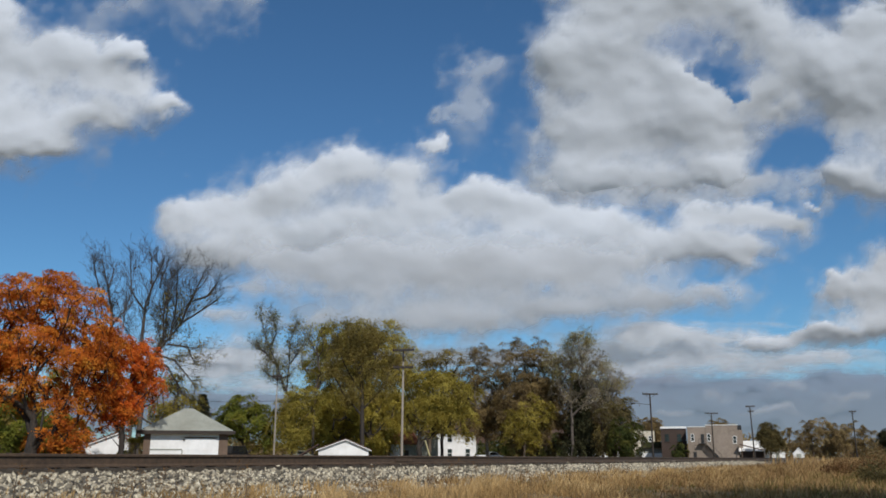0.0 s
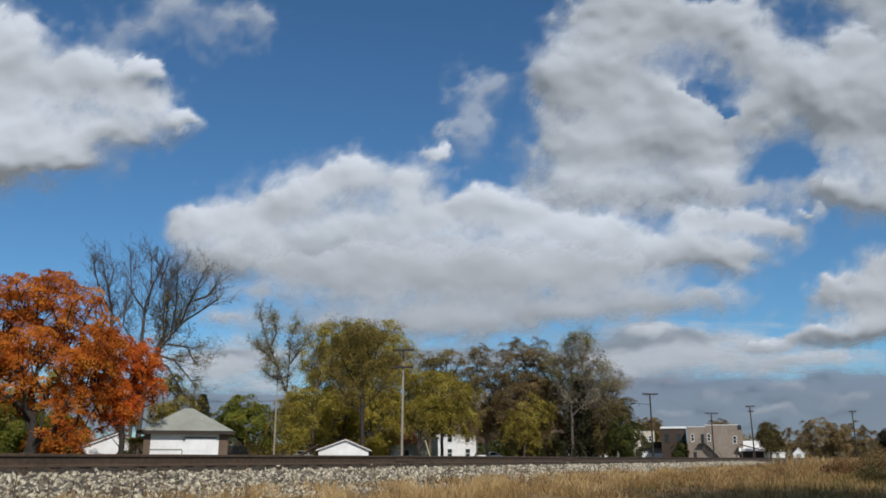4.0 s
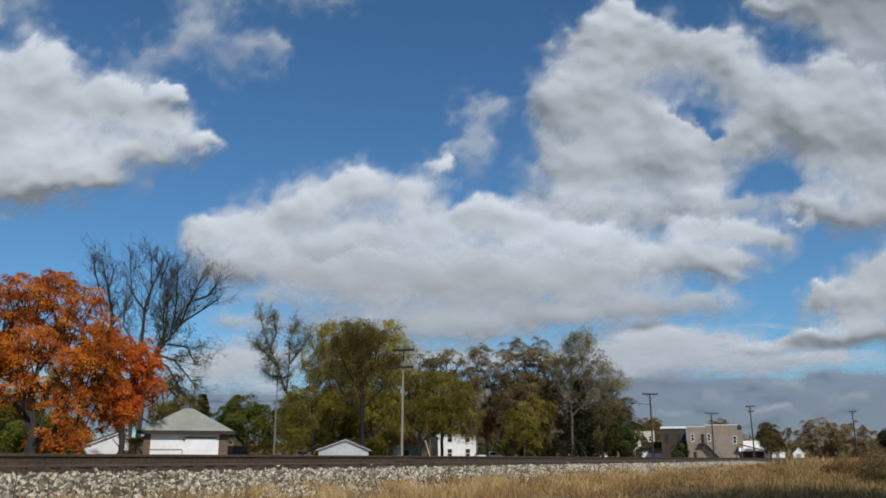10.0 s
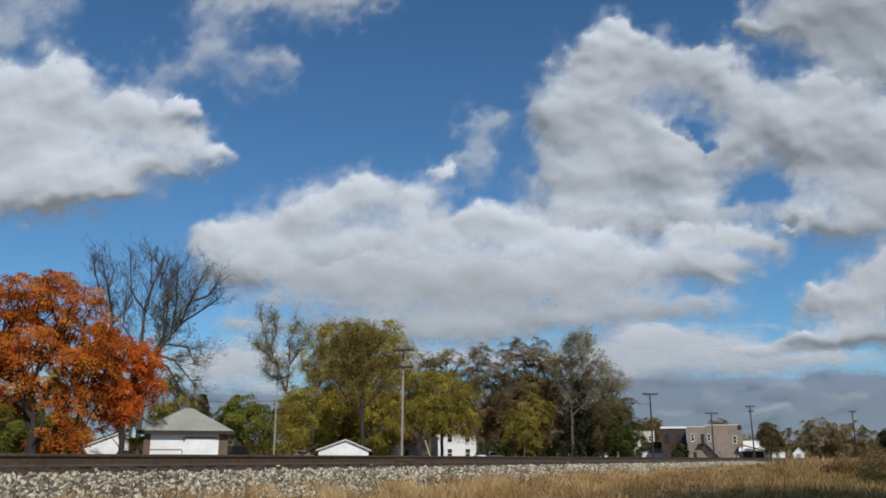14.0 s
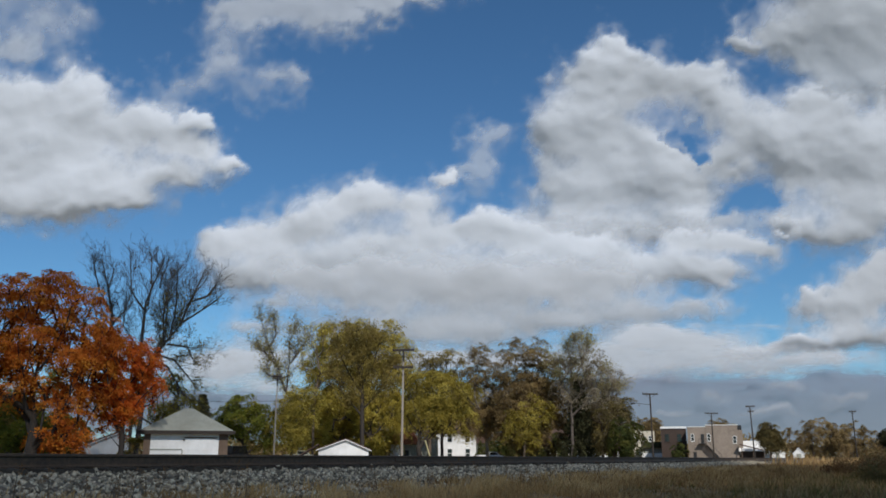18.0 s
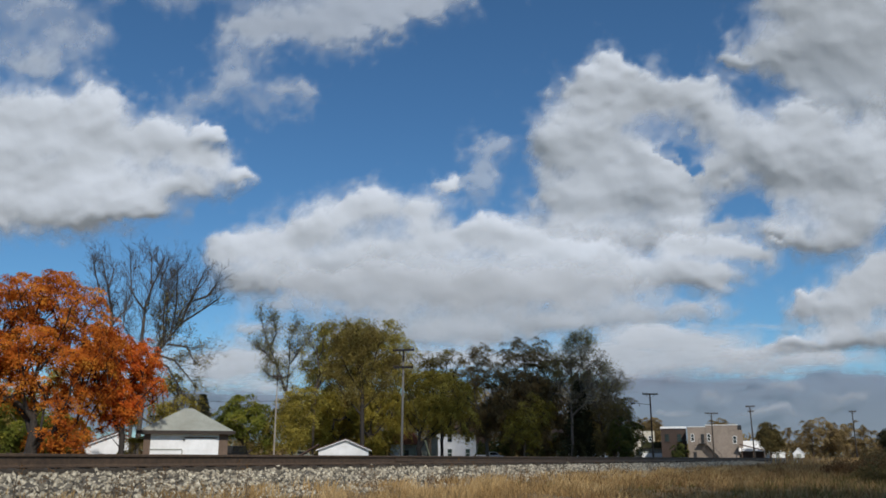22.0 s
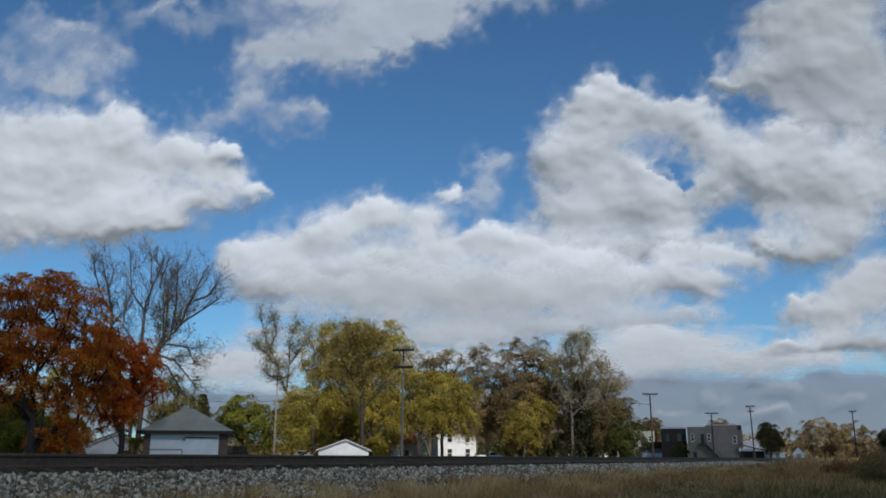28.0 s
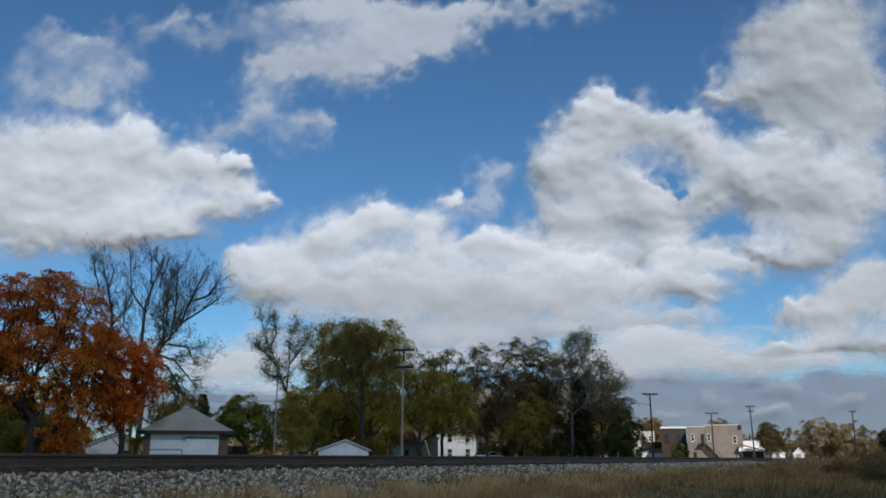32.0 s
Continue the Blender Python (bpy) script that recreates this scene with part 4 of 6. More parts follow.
def limb_tree(x, y, limbs, leaf, label, seed, trunk, spread=0.5, twigs=1.0, base=0.3, per=4, size=0.16, leaf_low=0.0, share=500, bark=None, puff=0.25, high=0.885):
    """A bare or thinning tree: main limbs given, side branches and twigs grown from them, straight and rising."""
    rng = np.random.default_rng(seed)
    ob = empty("tree", pose(x, y, base - 0.05), label, "tree", "trees of the town")
    segs, tips = [], []

    def branch(p, d, length, r, level):
        k = 3 if level < 3 else 2
        for i in range(k):
            d2 = d + rng.normal(size=3) * 0.10 + np.array([0, 0, 0.10])
            d2 /= np.linalg.norm(d2)
            q = p + d2 * length / k
            r2 = r * (0.8 if i < k - 1 else 0.6)
            segs.append((p, q, r, r2))
            if level < 4 and (level > 0 or i > 0):
                for _ in range(2 if level < 2 else 1):
                    side = rng.normal(size=3)
                    side -= side.dot(d2) * d2
                    side /= np.linalg.norm(side) + 1e-6
                    a = rng.uniform(0.45, 0.85)
                    branch(p + d2 * (length / k) * rng.random(), d2 * math.cos(a) + side * math.sin(a), length * rng.uniform(0.42, 0.66),
                           max(0.009, r2 * 0.55), level + 1)
            p, d, r = q, d2, r2
        tips.append(p)

    for n_l, limb in enumerate(limbs):
        depth = np.cumsum(np.concatenate([[0], rng.normal(size=len(limb) - 1) * (0.9 if n_l else 0.2)]))
        pts = [np.array([a, b_, z * high]) for (a, z), b_ in zip(limb, depth)]
        r = trunk if n_l == 0 else trunk * 0.45
        for i in range(len(pts) - 1):
            steps = max(1, int(np.linalg.norm(pts[i + 1] - pts[i]) / 0.8))
            for j in range(steps):
                a, b_ = pts[i] + (pts[i + 1] - pts[i]) * j / steps, pts[i] + (pts[i + 1] - pts[i]) * (j + 1) / steps
                r2 = max(0.02, r * (0.985 if n_l == 0 else 0.91))
                segs.append((a, b_, r, r2))
                r = r2
                if n_l > 0 or a[2] > 0.55 * pts[-1][2]:
                    for _ in range(int(twigs) + (rng.random() < twigs - int(twigs))):
                        d = (b_ - a) / np.linalg.norm(b_ - a)
                        side = rng.normal(size=3) * np.array([1, 1, 0.4])
                        d2 = d * 0.75 + 0.6 * side / np.linalg.norm(side) + np.array([0, 0, 0.15])
                        branch(b_, d2 / np.linalg.norm(d2), rng.uniform(0.5, 1.4) * spread * 2.9, min(0.035, r * 0.4), 1)
        branch(pts[-1], (pts[-1] - pts[-2]) / np.linalg.norm(pts[-1] - pts[-2]), spread * 1.6, r * 0.8, 1)
    p0, p1 = np.array([s[0] for s in segs]), np.array([s[1] for s in segs])
    r0, r1 = np.array([s[2] for s in segs]), np.maximum(0.009, np.array([s[3] for s in segs]))
    allv, allf, off = [], [], 0
    for sides, sel in ((7, r0 > 0.08), (4, (r0 <= 0.08) & (r0 > 0.03)), (3, r0 <= 0.03)):
        if sel.any():
            v, f = tube_arrays(p0[sel], p1[sel], r0[sel], r1[sel], sides)
            allv.append(v)
            allf.append(f + off)
            off += len(v)
    child("trunk", fast_mesh("trunk", np.concatenate(allv), np.concatenate(allf), bark or M_BARK_SHADED, True), ob)
    if leaf is not None:
        t = np.array(tips)
        if leaf_low:
            t = t[t[:, 2] < leaf_low]
        t = t[rng.permutation(len(t))[:int(share)]]
        SWAY.append((child("crown", leaf_mesh(rng, t, size, puff, per, 0.8, leaf), ob), seed))
    return ob


limb_tree(-31.1, 85, [[(0.0, 0.3), (-1.1, 11.1), (-1.6, 15.5), (-1.8, 17.8)], [(-1.8, 17.8), (-2.7, 20.7), (-3.3, 23.5)], [(-1.8, 17.8), (-1.7, 20.7), (-1.5, 23.2)],
     [(-1.8, 17.8), (-2.1, 20.7), (-2.5, 23.7)], [(-1.6, 16.2), (-2.5, 17.8), (-3.2, 19.4)], [(-1.7, 17.1), (-1.2, 18.8), (-0.9, 20.7)]],
     None, "tall bare tree with fine upright twigs", 101, 0.2, 0.62, 1.7, bark=M_BARK_GREY, high=0.80)
limb_tree(-30.6, 86, [[(0.0, 0.3), (-0.1, 11.2), (0.4, 14.4), (0.4, 18.3)], [(0.4, 18.3), (0.7, 19.5), (1.6, 21.6), (2.6, 23.5)], [(0.5, 18.8), (-0.5, 21.0), (-1.1, 23.6), (-1.1, 25.0)],
     [(0.7, 19.5), (0.8, 22.3), (0.6, 24.9)], [(1.8, 21.8), (1.9, 23.6), (1.7, 25.0)], [(0.3, 13.8), (-0.4, 16.4), (-0.8, 18.3)]],
     None, "slender bare tree with upright forked limbs", 103, 0.2, 0.7, 1.7, bark=M_BARK_GREY, high=0.795)
limb_tree(-30.6, 88, [[(0.0, 0.3), (0.3, 8.9), (0.8, 11.5)], [(0.8, 11.5), (2.2, 13.7), (3.5, 16.1), (4.8, 19.1), (6.0, 21.0)], [(3.5, 16.1), (5.2, 18.1), (6.8, 19.2)],
     [(2.5, 14.1), (3.3, 17.7), (3.8, 21.4)], [(2.0, 13.5), (2.3, 16.7), (2.8, 20.8)], [(3.6, 16.3), (4.4, 19.4), (5.1, 21.7)], [(2.3, 13.7), (4.3, 13.4), (5.4, 11.8)],
     [(1.5, 12.4), (3.2, 11.8), (4.9, 9.6)], [(4.8, 18.9), (6.2, 19.4), (6.9, 20.4)], [(1.0, 12.0), (2.6, 11.0), (4.0, 8.0)],
     [(0.9, 11.8), (1.2, 15.0), (1.4, 18.5), (1.5, 21.5)], [(1.6, 12.8), (2.0, 16.0), (2.3, 19.0), (2.2, 22.0)]],
     M_OLIVE, "bare leaning tree with a few olive leaves", 102, 0.27, 0.72, 1.6, per=3, leaf_low=17.0, share=900, bark=M_BARK_GREY, high=0.87)
limb_tree(-18.1, 105, [[(0.1, 0.3), (-0.2, 9.0), (-0.8, 9.7)], [(-0.8, 9.7), (-2.0, 13.2), (-3.2, 16.7), (-3.9, 19.2)], [(-0.8, 9.7), (-0.5, 13.6), (-0.6, 16.7), (-0.1, 18.7)],
     [(-2.0, 13.2), (-3.6, 15.1), (-4.9, 16.2)], [(-2.9, 16.1), (-2.3, 17.9), (-2.5, 19.4)], [(-0.5, 13.6), (0.6, 15.1), (1.1, 16.7)], [(-0.6, 12.0), (-1.8, 11.4), (-2.9, 12.0)]],
     M_PALE, "tall thinning tree with sparse yellowish leaves", 104, 0.24, 0.5, 2.0, per=3, share=1800, size=0.15, puff=0.35, bark=M_BARK_GREY, high=0.86)
limb_tree(16.5, 113, [[(-0.0, 0.2), (0.3, 8.4), (0.3, 12.8)],
     [(0.3, 12.8), (-0.0, 15.1), (0.3, 16.7)],
     [(0.2, 11.4), (1.8, 14.3), (2.3, 16.4)],
     [(0.3, 9.2), (2.5, 12.1), (4.0, 12.8)],
     [(0.3, 8.4), (3.1, 9.2), (6.1, 11.0)],
     [(0.3, 9.2), (-1.2, 11.4), (-1.5, 13.6)]],
     M_PALE, "pale thinning sycamore with bleached limbs", 105, 0.2, 0.6, per=5, share=2200, size=0.14, puff=0.4, bark=M_BARK_PALE)
limb_tree(-9.2, 101, [[(0.0, 0.3), (-0.2, 8.6), (-0.4, 12.0), (-0.6, 15.3)], [(-0.1, 6.1), (-2.3, 9.0), (-3.8, 12.0)], [(-0.1, 7.0), (2.0, 9.7), (3.1, 12.7)],
     [(-0.3, 9.2), (-2.2, 12.7), (-3.2, 15.2)], [(-0.3, 10.1), (1.1, 12.9), (1.7, 15.4)], [(-0.4, 11.6), (-1.6, 15.2), (-1.9, 16.8)], [(-0.4, 12.3), (0.4, 15.2), (0.6, 16.8)]],
     M_OLIVE, "tree with dark shaded stem and thin brown-olive leaves", 106, 0.27, 0.6, 1.6, per=9, share=2200, size=0.15, puff=0.4, bark=M_BARK_SHADED, high=0.86)

# Far woods along the horizon.
rng = np.random.default_rng(71)
wx = np.concatenate([rng.uniform(-160, 30, 1500), rng.uniform(60, 330, 1700)])
wy = np.where(np.arange(3200) < 1500, 185, 300) + rng.uniform(0, 40, 3200) + np.abs(wx) * 0.1
wz = 0.3 + rng.random(3200) ** 1.3 * np.where(np.arange(3200) < 1500, 3.6, 6.5) * (1 + 0.5 * fbm(wx / 20, wx * 0, 3, 0.6, 4))
woods = tagged(new("far_woods", leaf_mesh(rng, np.stack([wx, wy, wz], -1), 0.95, 1.3, 12, 0.6, M_BROWN)),
               "distant line of brown autumn woods", "woods", "", "stuff")


# ---- buildings ----
def window(parent, x, y, z, w, h, side="front", frame_mat=None):
    """A sash window on the wall that faces the camera: frame, sill and two panes."""
    b = bmesh.new()
    t = 0.09
    for q in ((x - w / 2 - t, x - w / 2, z - t, z + h + t), (x + w / 2, x + w / 2 + t, z - t, z + h + t),
              (x - w / 2, x + w / 2, z + h, z + h + t), (x - w / 2, x + w / 2, z - t, z), (x - w / 2, x + w / 2, z + h / 2 - 0.03, z + h / 2 + 0.03)):
        box(b, q[0], q[1], y - 0.06, y + 0.01, q[2], q[3])
    win = part("window", b, frame_mat or M_WHITE, parent)
    for z0 in (z, z + h / 2 + 0.03):
        part("pane", boxm(x - w / 2, x + w / 2, y - 0.03, y - 0.015, z0, z0 + h / 2 - 0.03), M_GLASS, win)
    part("sill", boxm(x - w / 2 - 0.14, x + w / 2 + 0.14, y - 0.14, y - 0.061, z - t - 0.05, z - t), frame_mat or M_WHITE, win)
    return win


def walls(parent, w, d, h, material, name="wall", y0=0.0, t=0.2):
    """Four walls with thickness round a hollow; the front one at y0."""
    part(name, boxm(-w, w, y0, y0 + t, 0, h), material, parent)
    part(name, boxm(-w, w, y0 + d - t, y0 + d, 0, h), material, parent)
    for sx in (-1, 1):
        part(name, boxm(min(sx * w, sx * (w - t)), max(sx * w, sx * (w - t)), y0 + t, y0 + d - t, 0, h), material, parent)


def gable_front(parent, x0, x1, xm, eave0, eave1, ridge, d, material, roof, over=0.35, t=0.14):
    """A house whose gable faces the camera: pentagon end walls, side walls, two roof slopes."""
    part("gable_wall", prism(bmesh.new(), [(x0, 0), (x1, 0), (x1, eave1), (xm, ridge), (x0, eave0)], 0, 0.2), material, parent)
    part("gable_wall", prism(bmesh.new(), [(x0, 0), (x1, 0), (x1, eave1), (xm, ridge), (x0, eave0)], d - 0.2, d), material, parent)
    part("wall", boxm(x0, x0 + 0.2, 0.2, d - 0.2, 0, eave0), material, parent)
    part("wall", boxm(x1 - 0.2, x1, 0.2, d - 0.2, 0, eave1), material, parent)
    for xe, ze in ((x0, eave0), (x1, eave1)):
        sl = (ridge - ze) / (xm - xe)
        xo = xe - over if xe < xm else xe + over
        zo = ze - sl * (xe - xo)
        part("roof", prism(bmesh.new(), [(xo, zo + 0.01), (xm, ridge + 0.01), (xm, ridge + t), (xo, zo + t)], -over, d + over), roof, parent)
        part("bargeboard", prism(bmesh.new(), [(xo, zo - 0.08), (xm, ridge - 0.08), (xm, ridge + 0.005), (xo, zo + 0.005)], -over - 0.03, -over), M_WHITE, parent)


def hip_roof(parent, x0, x1, y0, y1, z0, z1, ridge, material, thick=0.12):
    """Four slopes up to a short ridge along x."""
    xm, ym = (x0 + x1) / 2, (y0 + y1) / 2
    b = bmesh.new()
    lo = [b.verts.new(p) for p in ((x0, y0, z0), (x1, y0, z0), (x1, y1, z0), (x0, y1, z0))]
    up = [b.verts.new(p) for p in ((x0, y0, z0 + thick), (x1, y0, z0 + thick), (x1, y1, z0 + thick), (x0, y1, z0 + thick))]
    r = [b.verts.new((xm - ridge / 2, ym, z1)), b.verts.new((xm + ridge / 2, ym, z1))]
    b.faces.new(lo[::-1])
    for i in range(4):
        b.faces.new((lo[i], lo[(i + 1) % 4], up[(i + 1) % 4], up[i]))
    b.faces.new((up[0], up[1], r[1], r[0]))
    b.faces.new((up[2], up[3], r[0], r[1]))
    b.faces.new((up[1], up[2], r[1]))
    b.faces.new((up[3], up[0], r[0]))
    return part("roof", b, material, parent)


# garage by the maple
g = empty("garage", pose(-20.1, 69, 0.28, 0, 0, 16), "white-fronted garage with brown sides and grey hip roof", "garage")
w = 3.17
part("wall", boxm(-w, -w + 0.5, 0, 0.2, 0, 2.42), M_BROWNWOOD, g, "brown board corner")
part("wall", boxm(w - 0.7, w, 0, 0.2, 0, 2.42), M_BROWNWOOD, g, "brown board corner")
part("wall", boxm(-w + 0.5, w - 0.7, 0.02, 0.2, 0, 2.42), M_WHITE, g, "white front")
part("wall", boxm(-w, w, 6.3, 6.5, 0, 2.42), M_BROWNWOOD, g, "brown back wall")
for sx in (-w, w - 0.2):
    part("wall", boxm(sx, sx + 0.2, 0.2, 6.3, 0, 2.42), M_BROWNWOOD, g, "brown side wall")
gd = part("garage_door", boxm(-0.05, 2.25, -0.03, 0.016, 0, 2.02), M_WHITE, g, "white roll-up door")
for k in range(4):
    part("panel", boxm(0.0, 2.2, -0.045, -0.031, 0.06 + k * 0.49, 0.5 + k * 0.49, bevel=0.006), M_WHITE, gd)
part("lintel", boxm(-0.15, 2.35, -0.1, 0.016, 2.03, 2.12), M_BROWNWOOD, g, "dark door head")
gd = part("garage_door", boxm(-2.62, -0.32, -0.03, 0.016, 0, 1.12), M_WHITE, g, "half-height white door panel")
part("rail", boxm(-2.65, -0.28, -0.08, 0.016, 1.13, 1.21), M_SHINGLE, gd)
part("post", boxm(-0.31, -0.23, -0.06, 0.016, 0, 1.12), M_SHINGLE, gd)
# near-black wood painted in for the shadow line under the eave
part("fascia", boxm(-w - 0.52, w + 0.52, -0.56, -0.5, 2.33, 2.6), M_ARM, g, "eave board darkened as the shadow under the roof")
part("lamp_bracket", tube(bmesh.new(), (-0.18, -0.1, 1.9), (-0.18, 0.02, 1.9), 0.07), M_STEEL, g)
hip_roof(g, -w - 0.48, w + 0.48, -0.5, 7.0, 2.44, 4.5, 0.7, M_SHINGLE)

# small white shed beyond the maple trunks
sh = empty("shed", pose(-30.6, 79, 0.28, 0, 0, 21), "small white gabled shed half hidden by tree trunks", "shed")
gable_front(sh, -2.2, 2.3, 1.4, 1.3, 2.3, 2.75, 4.0, M_WHITE, M_DARKROOF, 0.2, 0.16)

# low white gabled garage under the yellow tree
wg = empty("garage", pose(-10.7, 96, 0.3, 0, 0, 6), "low white gabled garage with brown roof", "garage")
gable_front(wg, -2.8, 2.6, 0.1, 1.45, 1.45, 2.5, 5.0, M_WHITE, M_DARKROOF, 0.3, 0.12)
gd = part("garage_door", boxm(-2.1, 1.8, -0.04, -0.004, 0, 1.15), M_WHITE, wg)
for k in range(3):
    part("panel", boxm(-2.05, 1.75, -0.055, -0.041, 0.05 + k * 0.37, 0.38 + k * 0.37), M_WHITE, gd)
part("wing_roof", prism(bmesh.new(), [(-4.9, 0.7), (-2.9, 1.9), (-2.9, 2.02), (-4.9, 0.82)], 0.4, 5.0), M_DARKROOF, wg, "brown lean-to roof")
part("wing_wall", boxm(-4.7, -2.85, 0.6, 0.8, 0, 0.8), M_GREYWALL, wg, "grey lean-to wall")

# small white house with red-brown roof
rh = empty("house", pose(-5.6, 125, 0.3), "small pale house with red-brown roof", "house")
part("wall", boxm(-1.8, -0.5, -0.6, 5, 0, 2.4), M_WHITE, rh, "bright white front bay")
# grey siding here, as a tree's shade put into the wall colour
part("wall", boxm(-0.48, 2.0, 0, 5, 0, 2.4), M_GREYWALL, rh)
part("door", boxm(0.15, 0.75, -0.06, -0.004, 0, 1.6), M_DARK, rh, "dark door")
part("roof", prism(bmesh.new(), [(-2.1, 2.42), (2.4, 2.42), (1.4, 4.1), (-1.2, 4.1)], -0.9, 5.2), M_REDROOF, rh)

# grey-green outbuilding
gh = empty("outbuilding", pose(-2.8, 138, 0.3), "grey-green gabled outbuilding behind a tree trunk", "outbuilding")
gable_front(gh, -2.3, 2.0, 1.2, 2.0, 3.6, 4.1, 5.0, M_GREYWALL, M_DARKROOF, 0.2, 0.12)

# white two-storey house
hs = empty("house", pose(2.0, 150, 0.3), "white two-storey wooden house with brown hip roof", "house")
walls(hs, 3.6, 8, 4.85, M_WHITE)
hip_roof(hs, -4.1, 4.1, -0.5, 8.5, 4.86, 6.9, 2.5, M_DARKROOF)
for xw in (-0.85, 2.2):
    for zw in (0.6, 3.2):
        window(hs, xw, 0, zw, 0.75, 1.45)
for k in range(12):
    part("clapboard", boxm(-3.59, 3.59, -0.02, -0.004, 0.1 + k * 0.4, 0.1 + k * 0.4 + 0.385), M_WHITE, hs)
# wall colour darkened in place of the shade beside the house
part("wing_wall", boxm(3.62, 5.8, 1.5, 6, 0, 3.0), M_SHADEDWALL, hs, "shaded grey side wing")
part("wing_roof", prism(bmesh.new(), [(3.4, 3.02), (6.2, 3.02), (5.6, 4.6), (4.0, 4.6)], 1.1, 6.4), M_DARKROOF, hs)
part("porch_post", boxm(4.2, 4.4, 0.9, 1.1, 0, 2.6), M_WHITE, hs)
part("porch_post", boxm(5.4, 5.6, 0.9, 1.1, 0, 2.6), M_WHITE, hs)
part("chimney", boxm(-0.3, 0.3, 4, 4.6, 6.3, 7.5), M_BRICK, hs)

# dark house among the trees
dh = empty("house", pose(19.3, 140, 0.3), "dark green-grey house in tree shade", "house")
walls(dh, 3.4, 7, 3.2, M_SHADEDWALL)
hip_roof(dh, -3.9, 3.9, -0.5, 7.5, 3.21, 5.2, 2.0, M_DARKROOF)
for xw in (-1.8, 0.2, 2.0):
    window(dh, xw, 0, 0.9, 0.8, 1.3)


# cars parked by the houses
def parked_car(x, y, rz, label, paint=None, van=False):
    paint = paint or M_CAR
    ob = empty("car", pose(x, y, 0.3, 0, 0, rz), label, "car", "parked cars")
    b = prism(bmesh.new(), [(-2.2, 0.3), (2.2, 0.3), (2.25, 0.75), (1.3, 0.95), (-2.15, 1.0), (-2.25, 0.6)], -0.85, 0.85)
    bmesh.ops.bevel(b, geom=b.edges[:], offset=0.05, segments=2, affect="EDGES")
    part("body", b, paint, ob)
    top = 1.45 if not van else 1.8
    rear = -0.4 if not van else -2.0
    b = prism(bmesh.new(), [(rear - 0.3, 0.97), (1.2, 0.93), (0.6, top), (rear, top)], -0.75, 0.75)
    bmesh.ops.bevel(b, geom=b.edges[:], offset=0.04, segments=2, affect="EDGES")
    cab = part("cabin", b, paint, ob)
    for sy in (-0.765, 0.75):
        part("side_window", prism(bmesh.new(), [(rear, 1.02), (1.0, 1.0), (0.55, top - 0.08), (rear + 0.05, top - 0.08)], sy, sy + 0.015), M_GLASS, cab)
    for wx_ in (-1.4, 1.4):
        for wy_ in (-0.86, 0.66):
            wh = part("wheel", tube(bmesh.new(), (wx_, wy_, 0.33), (wx_, wy_ + 0.2, 0.33), 0.33, sides=18), M_RUBBER, ob)
            part("rim", tube(bmesh.new(), (wx_, wy_ - 0.006, 0.33), (wx_, wy_ + 0.206, 0.33), 0.2, sides=14), M_STEEL, wh)
    return ob


parked_car(7.4, 136, 10, "white pickup truck parked beside the white house")
parked_car(20.6, 126, 0, "white car parked in front of a dark house")
parked_car(-22.4, 96, 70, "dark van parked behind the garage", M_STEEL, True)
parked_car(-18.0, 112, 5, "grey car parked under the trees", M_SHINGLE)
wb = empty("bin", pose(-23.6, 93, 0.3), "small white bin beside the garage", "bin")
part("body", boxm(-0.35, 0.35, -0.35, 0.35, 0, 1.0, bevel=0.04), M_WHITE, wb)
part("lid", boxm(-0.38, 0.38, -0.38, 0.38, 1.002, 1.07, bevel=0.02), M_WHITE, wb)

# white porch rail and yellow notice by the dark house
pf = empty("garden_fence", pose(24.4, 128, 0.3), "short white painted garden fence", "fence")
for xw in (-1.0, 0.9):
    part("post", boxm(xw, xw + 0.18, 0, 0.18, 0, 1.9, bevel=0.01), M_WHITE, pf)
part("rail", boxm(-0.82, 0.9, 0.04, 0.14, 0.55, 0.85), M_WHITE, pf)
sb = empty("notice_board", pose(15.9, 135, 0.3), "yellow notice board on a post", "sign")
part("post", tube(bmesh.new(), (0, 0, 0), (0, 0, 2.0), 0.04), M_STEEL, sb)
part("board", boxm(-0.3, 0.3, -0.05, -0.041, 0.7, 1.9), M_YELLOWPAINT, sb)
sb = empty("mailbox", pose(16.9, 134, 0.3), "small white box on a post", "mailbox")
part("post", tube(bmesh.new(), (0, 0, 0), (0, 0, 1.4), 0.04), M_POLE, sb)
part("box", boxm(-0.25, 0.25, -0.2, 0.2, 1.41, 1.7, bevel=0.03), M_WHITE, sb)

# pale commercial block with a green-roofed front
cb = empty("shop", pose(49.0, 215, 0.3, 0, 0, -13), "cream flat-roofed commercial building with stepped parapet", "shop")
walls(cb, 2.6, 9, 7.0, M_CREAM)
part("parapet", boxm(-2.6, -0.9, 0, 9, 7.02, 9.2), M_CREAM, cb)
part("roof", boxm(-2.4, 2.4, 0.2, 8.8, 6.6, 6.8), M_SHINGLE, cb)
for xw in (-1.6, 0.0, 1.5):
    window(cb, xw, 0, 4.6, 0.6, 1.2)
fb = empty("storefront", pose(49.6, 208, 0.3, 0, 0, -13), "low dark green storefront with white base wall", "shop")
walls(fb, 2.8, 5, 4.1, M_GREYWALL)
part("awning", prism(bmesh.new(), [(-2.9, 2.9), (2.9, 2.9), (2.7, 4.3), (-2.7, 4.3)], -0.9, -0.2), M_SPRUCE, fb, "dark green sloped awning")
part("base_wall", boxm(-2.7, -0.4, -0.5, -0.2, 0, 1.7), M_WHITE, fb)
